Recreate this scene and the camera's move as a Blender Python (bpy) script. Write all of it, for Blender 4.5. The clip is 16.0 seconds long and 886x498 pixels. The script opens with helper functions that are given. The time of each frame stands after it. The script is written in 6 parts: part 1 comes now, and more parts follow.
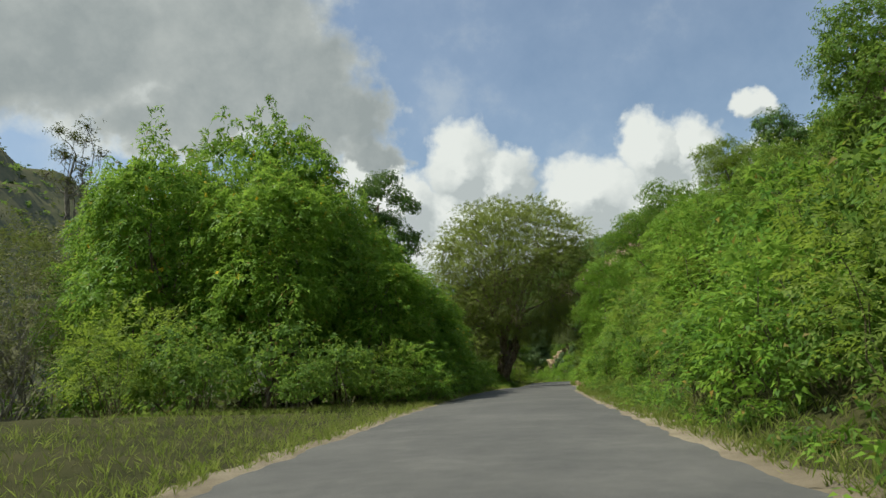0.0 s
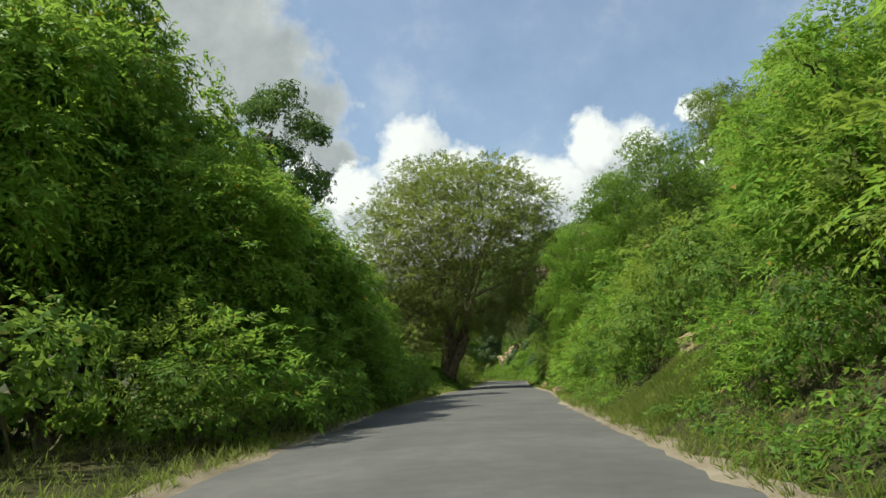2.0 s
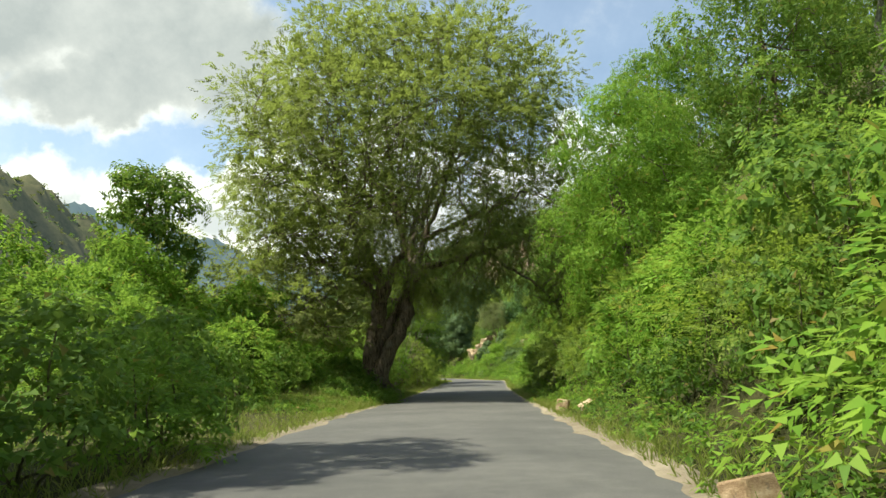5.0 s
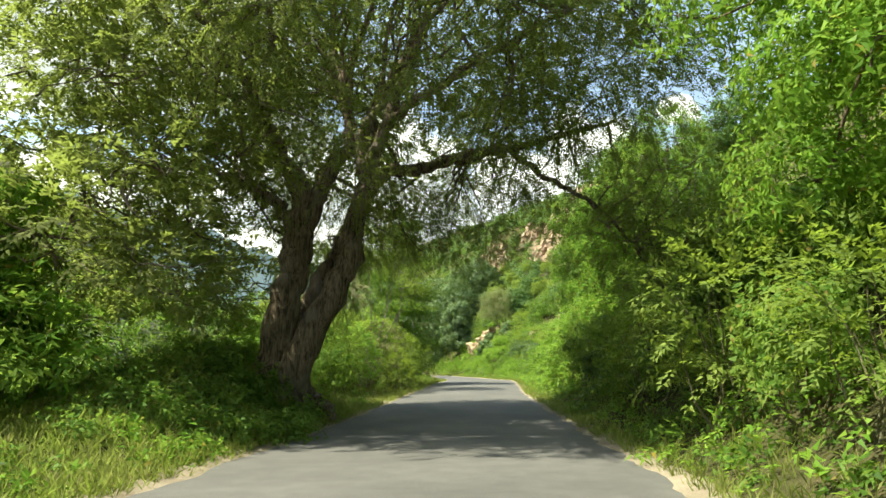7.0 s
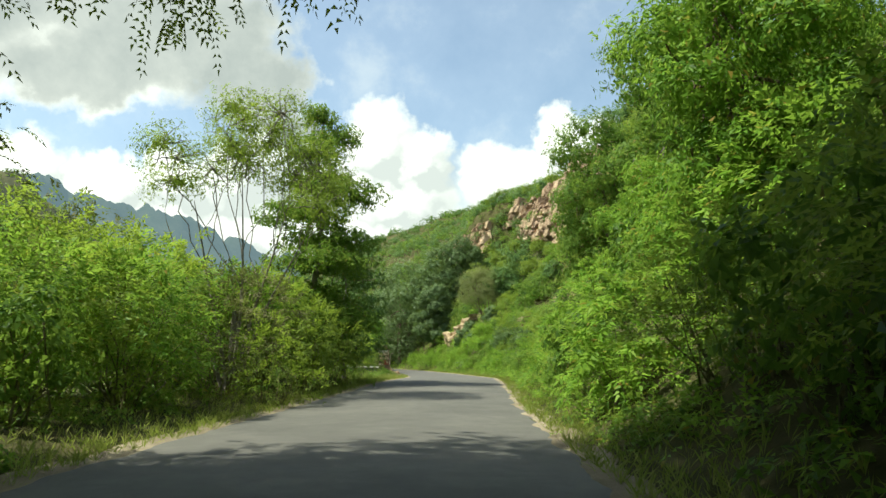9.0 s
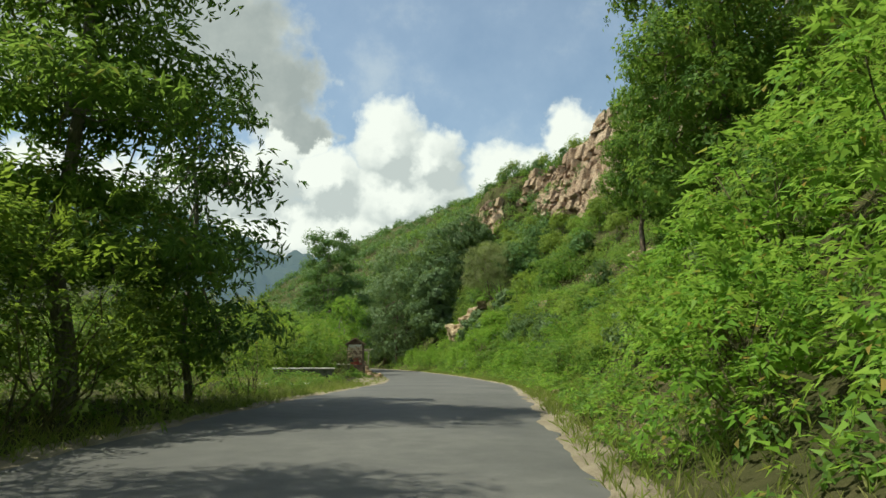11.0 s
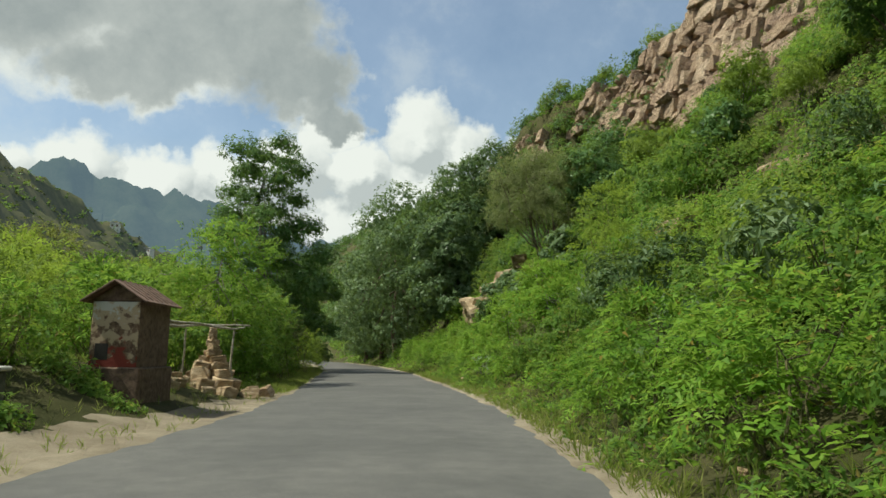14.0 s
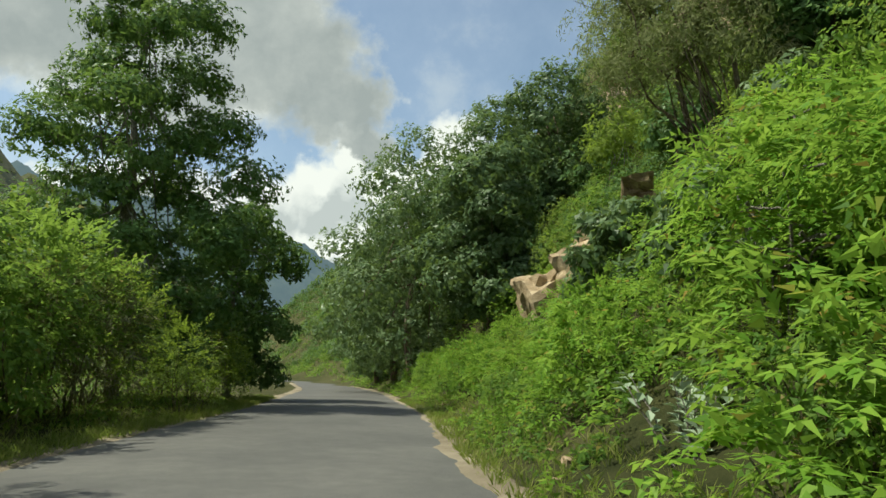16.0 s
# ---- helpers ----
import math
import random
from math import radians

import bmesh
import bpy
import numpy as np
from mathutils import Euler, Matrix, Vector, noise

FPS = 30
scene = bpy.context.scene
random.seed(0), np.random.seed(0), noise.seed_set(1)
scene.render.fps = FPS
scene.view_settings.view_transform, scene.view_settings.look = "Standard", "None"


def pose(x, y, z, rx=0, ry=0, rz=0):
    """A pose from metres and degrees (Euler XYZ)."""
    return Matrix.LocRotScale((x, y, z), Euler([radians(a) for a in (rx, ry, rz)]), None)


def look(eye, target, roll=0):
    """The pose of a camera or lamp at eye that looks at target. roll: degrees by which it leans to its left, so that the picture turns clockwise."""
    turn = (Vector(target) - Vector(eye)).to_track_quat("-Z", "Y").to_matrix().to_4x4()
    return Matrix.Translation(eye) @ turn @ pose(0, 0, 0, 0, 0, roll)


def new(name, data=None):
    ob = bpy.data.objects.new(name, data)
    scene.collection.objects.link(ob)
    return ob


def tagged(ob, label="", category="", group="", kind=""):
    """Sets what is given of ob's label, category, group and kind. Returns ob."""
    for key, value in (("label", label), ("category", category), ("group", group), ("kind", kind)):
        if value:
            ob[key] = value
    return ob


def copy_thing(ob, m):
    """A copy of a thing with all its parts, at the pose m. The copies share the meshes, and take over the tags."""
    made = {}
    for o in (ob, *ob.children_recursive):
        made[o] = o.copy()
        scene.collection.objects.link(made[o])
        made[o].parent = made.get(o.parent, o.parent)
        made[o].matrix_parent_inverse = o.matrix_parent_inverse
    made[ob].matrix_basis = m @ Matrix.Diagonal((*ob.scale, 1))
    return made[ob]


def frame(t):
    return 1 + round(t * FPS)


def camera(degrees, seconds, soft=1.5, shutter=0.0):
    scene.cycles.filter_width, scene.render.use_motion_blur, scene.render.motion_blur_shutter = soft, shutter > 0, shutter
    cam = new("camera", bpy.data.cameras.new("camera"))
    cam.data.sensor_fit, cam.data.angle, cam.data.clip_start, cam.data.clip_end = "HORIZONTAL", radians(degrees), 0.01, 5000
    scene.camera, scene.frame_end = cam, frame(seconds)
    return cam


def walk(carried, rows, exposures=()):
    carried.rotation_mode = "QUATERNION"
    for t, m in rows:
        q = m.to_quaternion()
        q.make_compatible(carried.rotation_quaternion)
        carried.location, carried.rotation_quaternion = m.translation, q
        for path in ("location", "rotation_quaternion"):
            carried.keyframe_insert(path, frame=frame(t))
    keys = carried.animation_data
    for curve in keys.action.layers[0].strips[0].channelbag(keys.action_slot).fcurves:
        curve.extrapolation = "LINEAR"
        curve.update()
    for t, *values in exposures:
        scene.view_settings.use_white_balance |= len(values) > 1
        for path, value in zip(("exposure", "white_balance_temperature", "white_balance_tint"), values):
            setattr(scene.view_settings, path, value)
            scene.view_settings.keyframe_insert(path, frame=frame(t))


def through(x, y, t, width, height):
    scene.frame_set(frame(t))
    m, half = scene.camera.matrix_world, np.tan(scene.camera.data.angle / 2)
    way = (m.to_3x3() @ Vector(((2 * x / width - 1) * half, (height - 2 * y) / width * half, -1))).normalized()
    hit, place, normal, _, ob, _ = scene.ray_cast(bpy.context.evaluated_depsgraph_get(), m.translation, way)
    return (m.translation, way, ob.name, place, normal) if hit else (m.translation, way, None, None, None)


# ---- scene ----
cam = camera(64.8, 16.0, soft=1.5)
PATH = [
    (0, (1.54, -0.461, 0.411), (1.478, 1.501, 0.794), -2.7),
    (0.5, (1.207, 3.113, 0.501), (1.181, 5.075, 0.889), -2.9),
    (1, (1.757, 6.718, 0.637), (1.782, 8.681, 1.02), -2.8),
    (1.5, (2.039, 10.551, 0.715), (2.101, 12.513, 1.098), -2.8),
    (2, (2.499, 14.22, 0.702), (2.578, 16.184, 1.07), -2.6),
    (2.5, (2.832, 18.305, 0.846), (2.971, 20.271, 1.186), -2.8),
    (3, (3.405, 22.237, 0.848), (3.552, 24.202, 1.191), -2.4),
    (3.5, (3.985, 26.155, 0.873), (4.133, 28.119, 1.219), -2.1),
    (3.7, (4.208, 27.714, 0.884), (4.358, 29.677, 1.236), -2.1),
    (5.8, (6.145, 44.926, 1.059), (6.294, 46.891, 1.402), -0.7),
    (6, (6.287, 46.471, 1.057), (6.435, 48.437, 1.397), -0.7),
    (6.5, (6.773, 50.431, 1.096), (6.921, 52.398, 1.427), -0.3),
    (7, (7.293, 54.581, 1.111), (7.442, 56.546, 1.449), -0.4),
    (7.5, (7.943, 58.796, 1.09), (8.098, 60.763, 1.418), -0.4),
    (8, (8.669, 62.848, 1.025), (8.855, 64.811, 1.36), 0.3),
    (8.5, (9.512, 67.355, 1.034), (9.704, 69.319, 1.362), 0.3),
    (9, (10.231, 71.777, 0.98), (10.422, 73.741, 1.303), 0.3),
    (9.5, (10.894, 76.156, 0.9), (11.079, 78.122, 1.217), 0.6),
    (10, (11.541, 80.533, 0.787), (11.71, 82.503, 1.09), 0.2),
    (10.2, (11.762, 82.392, 0.746), (11.93, 84.36, 1.061), 0.1),
    (12.3, (15.197, 100.897, 1.436), (15.31, 102.867, 1.759), 0.6),
    (12.5, (15.426, 103.141, 1.401), (15.53, 105.113, 1.721), 0.8),
    (13, (15.919, 108.959, 1.318), (16.016, 110.929, 1.648), 0.6),
    (13.5, (16.38, 114.556, 1.223), (16.463, 116.529, 1.539), 0.7),
    (14, (16.826, 119.965, 1.12), (16.896, 121.941, 1.423), 0.7),
    (14.5, (17.218, 125.592, 1.016), (17.268, 127.564, 1.345), 0.8),
    (15, (17.414, 131.057, 0.97), (17.448, 133.026, 1.316), 1.2),
    (15.5, (17.538, 136.576, 1.021), (17.558, 138.547, 1.36), 1.2),
    (16, (17.432, 142.117, 1.089), (17.404, 144.083, 1.454), 1.3),
]
walk(cam, [(t, look(eye, target, roll)) for t, eye, target, roll in PATH],
     exposures=[(0.0, 0.0, 6500, 2), (2.0, 0.3, 6500, 2), (3.5, 0.6, 6600, 1), (6.0, 0.95, 6900, 0), (7.2, 1.45, 7000, -1), (8.0, 1.75, 6900, -2), (8.5, 1.4, 6900, -3), (9.0, 0.75, 6800, -4),
                (10.0, 0.38, 6700, -5), (12.5, 0.1, 6550, 0), (14.5, 0.15, 6600, -1), (16.0, 0.25, 6650, -2)])

# ---- light: sun on the left, with cumulus clouds in a blue sky ----
SUN_AZ, SUN_EL = radians(-95), radians(58)      # azimuth from +y towards +x
SUN_DIR = Vector((math.sin(SUN_AZ) * math.cos(SUN_EL), math.cos(SUN_AZ) * math.cos(SUN_EL), math.sin(SUN_EL)))
sun_data = bpy.data.lights.new("sun", "SUN")
sun_data.energy, sun_data.angle, sun_data.color = 4.8, radians(0.53), (1.0, 0.95, 0.84)
sun = new("sun", sun_data)
sun.matrix_world = look((0, 0, 0), -SUN_DIR)

# clouds as ellipses on the plane one unit ahead: u = x / y, v = z / y, half width, half height
BANK = [(-0.62, 0.56, 0.30, 0.155), (-0.36, 0.56, 0.20, 0.17), (-0.25, 0.47, 0.14, 0.12), (-0.92, 0.60, 0.34, 0.20), (-0.17, 0.40, 0.09, 0.07), (-0.42, 0.42, 0.20, 0.07), (-0.13, 0.33, 0.06, 0.05)]
CUMULUS = [(-0.505, 0.26, 0.085, 0.075), (-0.62, 0.25, 0.08, 0.06), (-0.39, 0.24, 0.085, 0.068), (-0.29, 0.245, 0.08, 0.06), (-0.19, 0.265, 0.085, 0.07), (-0.09, 0.26, 0.075, 0.06),
           (0.005, 0.315, 0.062, 0.085), (0.055, 0.29, 0.06, 0.07), (0.02, 0.23, 0.12, 0.08), (0.20, 0.26, 0.10, 0.07), (0.285, 0.32, 0.055, 0.068), (0.35, 0.325, 0.05, 0.072),
           (0.30, 0.24, 0.13, 0.08), (0.445, 0.385, 0.038, 0.032), (-0.2, 0.17, 0.8, 0.08), (0.5, 0.28, 0.12, 0.07)]


class Nodes:
    """A thin wrapper that adds and links shader nodes."""

    def __init__(self, tree):
        self.tree = tree
        tree.nodes.clear()

    def add(self, kind, props=None, **links):
        n = self.tree.nodes.new(kind)
        for k, v in (props or {}).items():
            if k == "operation":
                n.operation = v
            elif k == "data_type":
                n.data_type = v
            elif k == "blend_type":
                n.blend_type = v
            elif k == "feature":
                n.feature = v
            elif k == "distance":
                n.distance = v
            elif k == "interpolation_type":
                n.interpolation_type = v
            elif k == "subsurface_method":
                n.subsurface_method = v
        for k, v in links.items():
            sock = n.inputs[int(k[1:])] if k[0] == "i" and k[1:].isdigit() else n.inputs[k.replace("_", " ")]
            if isinstance(v, bpy.types.NodeSocket):
                self.tree.links.new(v, sock)
            else:
                sock.default_value = v
        return n

    def math(self, op, a, b=0.0, c=0.0):
        return self.add("ShaderNodeMath", {"operation": op}, i0=a, i1=b, i2=c).outputs[0]

    def noise(self, vec, scale, detail=4.0, rough=0.55):
        return self.add("ShaderNodeTexNoise", None, Vector=vec, Scale=scale, Detail=detail, Roughness=rough).outputs[0]

    def ramp(self, fac, *stops):
        n = self.tree.nodes.new("ShaderNodeValToRGB")
        els = n.color_ramp.elements
        while len(els) < len(stops):
            els.new(0.5)
        for e, (p, c) in zip(els, stops):
            e.position, e.color = p, (*c, 1)
        self.tree.links.new(fac, n.inputs[0])
        return n.outputs[0]

    def mix(self, fac, a, b, blend="MIX"):
        n = self.tree.nodes.new("ShaderNodeMix")
        n.data_type, n.blend_type = "RGBA", blend
        for sock, v in ((n.inputs[0], fac), (n.inputs[6], a), (n.inputs[7], b)):
            if isinstance(v, bpy.types.NodeSocket):
                self.tree.links.new(v, sock)
            else:
                sock.default_value = v if not isinstance(v, tuple) or len(v) == 4 else (*v, 1)
        return n.outputs[2]

    def smooth(self, v, lo, hi):
        n = self.add("ShaderNodeMapRange", {"interpolation_type": "SMOOTHSTEP"}, i0=v, i1=lo, i2=hi, i3=0.0, i4=1.0)
        return n.outputs[0]


def build_sky():
    world = bpy.data.worlds.new("sky")
    scene.world = world
    world.use_nodes = True
    N = Nodes(world.node_tree)
    sky = world.node_tree.nodes.new("ShaderNodeTexSky")
    sky.sky_type, sky.sun_disc = "NISHITA", False
    sky.sun_elevation, sky.sun_rotation = SUN_EL, SUN_AZ
    sky.air_density, sky.dust_density, sky.ozone_density = 1.0, 1.6, 1.2
    way = N.add("ShaderNodeTexCoord").outputs["Generated"]
    sep = N.add("ShaderNodeSeparateXYZ", None, Vector=way)
    ahead = N.math("MAXIMUM", sep.outputs[1], 0.08)
    u, v = N.math("DIVIDE", sep.outputs[0], ahead), N.math("DIVIDE", sep.outputs[2], ahead)

    def warp(size, amount, detail):
        c = N.add("ShaderNodeSeparateColor", None, Color=N.add("ShaderNodeTexNoise", None, Vector=way, Scale=size, Detail=detail, Roughness=0.6).outputs[1])
        return [N.math("MULTIPLY", N.math("SUBTRACT", c.outputs[k], 0.5), amount) for k in (0, 1)]

    def bodies(shapes, pu, pv, soft):
        field = None
        for cu, cv, ru, rv in shapes:
            du = N.math("MULTIPLY", N.math("SUBTRACT", pu, cu), 1 / ru)
            dv = N.math("MULTIPLY", N.math("SUBTRACT", pv, cv), 1 / rv)
            f = N.math("SUBTRACT", 1.0, N.math("SQRT", N.math("ADD", N.math("MULTIPLY", du, du), N.math("MULTIPLY", dv, dv))))
            field = f if field is None else N.math("SMOOTH_MAX", field, f, soft)
        return field

    big, small = warp(11.0, 0.10, 3.0), warp(34.0, 0.06, 8.0)
    pu = N.math("ADD", N.math("ADD", u, big[0]), small[0])
    pv = N.math("ADD", N.math("ADD", v, big[1]), small[1])
    heads = bodies(CUMULUS, pu, pv, 0.12)
    toward = bodies(CUMULUS, N.math("SUBTRACT", pu, 0.012), N.math("ADD", pv, 0.026), 0.12)
    grey = bodies(BANK, pu, pv, 0.3)
    wisp = N.noise(way, 7.0, 7.0, 0.62)
    ahead_of = N.smooth(sep.outputs[1], 0.15, 0.45)
    crisp = N.math("MULTIPLY", N.smooth(heads, -0.16, 0.36), ahead_of)
    loose = N.math("MULTIPLY", N.smooth(N.math("ADD", grey, N.math("MULTIPLY", N.math("SUBTRACT", wisp, 0.5), 0.8)), -0.12, 0.34), ahead_of)
    wide = N.noise(way, 2.6, 5.0, 0.55)
    around = N.math("MULTIPLY", N.smooth(wide, 0.52, 0.66), N.smooth(sep.outputs[1], 0.55, 0.1))
    haze = N.math("MULTIPLY", N.smooth(sep.outputs[2], 0.34, 0.12), 0.82)
    thin = N.math("ADD", 0.14, N.math("MULTIPLY", N.smooth(wisp, 0.52, 0.75), 0.25))
    cover = N.math("MAXIMUM", N.math("MAXIMUM", crisp, loose), N.math("MAXIMUM", N.math("MAXIMUM", around, haze), thin))
    # sunlit heads with greyer lee sides; the upper left bank is a grey belly with paler rims
    lit = N.math("ADD", N.math("MULTIPLY", N.math("SUBTRACT", heads, toward), 1.5), N.math("ADD", 0.50, N.math("MULTIPLY", N.math("SUBTRACT", wisp, 0.5), 0.5)))
    white_heads = N.ramp(lit, (0.25, (0.54, 0.57, 0.59)), (0.55, (0.70, 0.72, 0.73)), (0.95, (0.90, 0.90, 0.89)))
    belly = N.math("ADD", N.math("MULTIPLY", N.smooth(grey, 0.05, 0.55), -0.55), N.math("ADD", N.math("MULTIPLY", N.math("SUBTRACT", wisp, 0.5), 1.9), 0.74))
    grey_tone = N.ramp(belly, (0.0, (0.36, 0.39, 0.405)), (0.45, (0.50, 0.52, 0.525)), (0.85, (0.80, 0.81, 0.81)))
    tone = N.mix(N.smooth(heads, -0.05, 0.12), grey_tone, white_heads)
    blue = N.add("ShaderNodeBackground", None, Color=sky.outputs[0], Strength=0.135).outputs[0]
    white = N.add("ShaderNodeBackground", None, Color=tone, Strength=0.90).outputs[0]
    out = N.add("ShaderNodeMixShader", None, i0=cover, i1=blue, i2=white).outputs[0]
    N.add("ShaderNodeOutputWorld", None, Surface=out)


build_sky()

# ---- materials ----
def material(name):
    m = bpy.data.materials.new(name)
    m.use_nodes = True
    return m, Nodes(m.node_tree)


def surface(N, colour, rough=0.85, bump=None, strength=0.4, dist=0.02, spec=0.3):
    links = {"Base_Color": colour, "Roughness": rough, "Specular_IOR_Level": spec}
    if bump is not None:
        links["Normal"] = N.add("ShaderNodeBump", None, Strength=strength, Distance=dist, Height=bump).outputs[0]
    bsdf = N.add("ShaderNodeBsdfPrincipled", None, **links).outputs[0]
    N.add("ShaderNodeOutputMaterial", None, Surface=bsdf)


def leaf_material(name, dark, mid, light, shine=0.45, through=0.5, dry=None, glow=(0.33, 0.46, 0.07)):
    """Foliage: each leaf has its own tint, each plant a slight shift, and some light passes through."""
    m, N = material(name)
    isle = N.add("ShaderNodeNewGeometry").outputs["Random Per Island"]
    plant = N.add("ShaderNodeObjectInfo").outputs["Random"]
    spot = N.noise(N.add("ShaderNodeTexCoord").outputs["Object"], 0.9, 3.0)
    f = N.math("ADD", N.math("MULTIPLY", isle, 0.45), N.math("MULTIPLY", spot, 0.75))
    f = N.math("ADD", f, N.math("MULTIPLY", N.math("SUBTRACT", plant, 0.5), 0.25))
    stops = [(0.25, dark), (0.55, mid), (0.88, light)]
    col = N.ramp(f, *stops)
    if dry:
        col = N.mix(N.smooth(isle, 0.965, 0.975), col, dry)
    bsdf = N.add("ShaderNodeBsdfPrincipled", None, Base_Color=col, Roughness=shine, Specular_IOR_Level=0.09).outputs[0]
    lit = N.mix(0.5, col, glow, "MIX")
    trans = N.add("ShaderNodeBsdfTranslucent", None, Color=lit).outputs[0]
    out = N.add("ShaderNodeMixShader", None, i0=through, i1=bsdf, i2=trans).outputs[0]
    N.add("ShaderNodeOutputMaterial", None, Surface=out)
    return m


def bark_material(name, dark, light, scale=9.0):
    m, N = material(name)
    co = N.add("ShaderNodeTexCoord").outputs["Object"]
    long = N.add("ShaderNodeMapping", None, Vector=co, Scale=(1, 1, 0.25)).outputs[0]
    n, crack = N.noise(long, scale, 8.0, 0.65), N.noise(N.add("ShaderNodeMapping", None, Vector=co, Scale=(1, 1, 0.16)).outputs[0], scale * 3.2, 6.0, 0.6)
    blot = N.noise(co, 1.1, 5.0, 0.6)
    f = N.math("ADD", N.math("MULTIPLY", n, 0.5), N.math("MULTIPLY", crack, 0.5))
    col = N.ramp(f, (0.40, dark), (0.5, tuple(0.5 * a + 0.5 * b for a, b in zip(dark, light))), (0.60, light))
    col = N.mix(N.math("MULTIPLY", N.smooth(blot, 0.5, 0.6), 0.5), col, tuple(0.6 * a + 0.10 for a in light))
    surface(N, col, 0.92, f, 1.0, 0.14)
    return m


def stone_material(name, dark, mid, light, scale=0.6, bump=0.15):
    m, N = material(name)
    co = N.add("ShaderNodeTexCoord").outputs["Object"]
    flat = N.add("ShaderNodeMapping", None, Vector=co, Scale=(1, 1, 2.2)).outputs[0]
    a, b = N.noise(flat, scale, 8.0, 0.62), N.noise(flat, scale * 9, 6.0, 0.65)
    f = N.math("ADD", N.math("MULTIPLY", a, 0.7), N.math("MULTIPLY", b, 0.3))
    f = N.math("ADD", f, N.math("MULTIPLY", N.math("SUBTRACT", N.add("ShaderNodeObjectInfo").outputs["Random"], 0.5), 0.12))
    col = N.ramp(f, (0.36, dark), (0.5, mid), (0.64, light))
    stain = N.smooth(N.noise(co, scale * 2.3, 5.0, 0.7), 0.56, 0.68)
    col = N.mix(N.math("MULTIPLY", stain, 0.55), col, (0.10, 0.085, 0.07))
    surface(N, col, 0.92, b, 0.7, bump)
    return m


def cliff_material(name):
    """Weathered sandstone: tan blocks, dark joints, grey stains and ochre scars."""
    m, N = material(name)
    co = N.add("ShaderNodeTexCoord").outputs["Object"]
    a, b = N.noise(co, 0.3, 8.0, 0.65), N.noise(co, 3.0, 6.0, 0.65)
    f = N.math("ADD", N.math("MULTIPLY", a, 0.65), N.math("MULTIPLY", b, 0.35))
    col = N.ramp(f, (0.36, (0.27, 0.18, 0.12)), (0.5, (0.46, 0.33, 0.22)), (0.64, (0.64, 0.49, 0.34)))
    col = N.mix(N.math("MULTIPLY", N.smooth(N.noise(co, 0.7, 6.0, 0.75), 0.54, 0.64), 0.55), col, (0.19, 0.15, 0.115))
    isle = N.add("ShaderNodeObjectInfo").outputs["Random"]
    col = N.mix(N.math("MULTIPLY", N.smooth(isle, 0.55, 0.95), 0.5), col, (0.60, 0.47, 0.34))
    col = N.mix(N.math("MULTIPLY", N.smooth(isle, 0.30, 0.05), 0.45), col, (0.30, 0.20, 0.15))
    crack = N.smooth(N.noise(N.add("ShaderNodeMapping", None, Vector=co, Scale=(1, 1, 2.4)).outputs[0], 1.6, 8.0, 0.7), 0.46, 0.40)
    col = N.mix(N.math("MULTIPLY", crack, 0.35), col, (0.13, 0.10, 0.08))
    surface(N, col, 0.93, N.math("ADD", b, N.noise(co, 1.1, 6.0, 0.6)), 1.0, 0.6)
    return m


def painted_front():
    """Old limewash and red paint peeling off brown plaster."""
    m, N = material("peeling_painted_plaster")
    co = N.add("ShaderNodeTexCoord").outputs["Object"]
    z = N.add("ShaderNodeSeparateXYZ", None, Vector=co).outputs[2]
    n, k = N.noise(co, 5.0, 7.0, 0.65), N.noise(co, 16.0, 5.0, 0.7)
    col = N.ramp(k, (0.35, (0.10, 0.06, 0.04)), (0.65, (0.26, 0.17, 0.11)))
    col = N.mix(N.smooth(N.math("ADD", n, N.math("MULTIPLY", N.math("SUBTRACT", z, 0.75), 0.16)), 0.46, 0.53), col, (0.50, 0.38, 0.25))
    col = N.mix(N.smooth(N.math("ADD", n, N.math("MULTIPLY", N.math("SUBTRACT", z, 1.22), 0.5)), 0.50, 0.55), col, (0.60, 0.57, 0.50))
    col = N.mix(N.smooth(N.math("SUBTRACT", N.noise(co, 4.0, 5.0, 0.6), N.math("MULTIPLY", N.math("SUBTRACT", z, 0.42), 0.5)), 0.49, 0.55), col, (0.24, 0.05, 0.035))
    surface(N, col, 0.93, k, 0.7, 0.02)
    return m


def asphalt_material():
    m, N = material("weathered_asphalt")
    co = N.add("ShaderNodeTexCoord").outputs["Object"]
    grit, patch, wear = N.noise(co, 60.0, 4.0, 0.7), N.noise(co, 0.35, 4.0, 0.6), N.noise(co, 3.0, 6.0, 0.65)
    f = N.math("ADD", N.math("MULTIPLY", grit, 0.35), N.math("ADD", N.math("MULTIPLY", patch, 0.4), N.math("MULTIPLY", wear, 0.25)))
    col = N.ramp(f, (0.32, (0.055, 0.054, 0.052)), (0.5, (0.098, 0.095, 0.088)), (0.68, (0.16, 0.152, 0.138)))
    surface(N, col, 0.82, grit, 0.5, 0.012, 0.35)
    return m


def soil_material(name, *stops, scale=1.2, bump=0.06):
    m, N = material(name)
    co = N.add("ShaderNodeTexCoord").outputs["Object"]
    a, b, c = N.noise(co, scale * 0.12, 4.0), N.noise(co, scale, 6.0, 0.65), N.noise(co, scale * 14, 5.0, 0.7)
    f = N.math("ADD", N.math("MULTIPLY", a, 0.45), N.math("ADD", N.math("MULTIPLY", b, 0.35), N.math("MULTIPLY", c, 0.2)))
    surface(N, N.ramp(f, *stops), 0.95, c, 0.8, bump, 0.1)
    return m


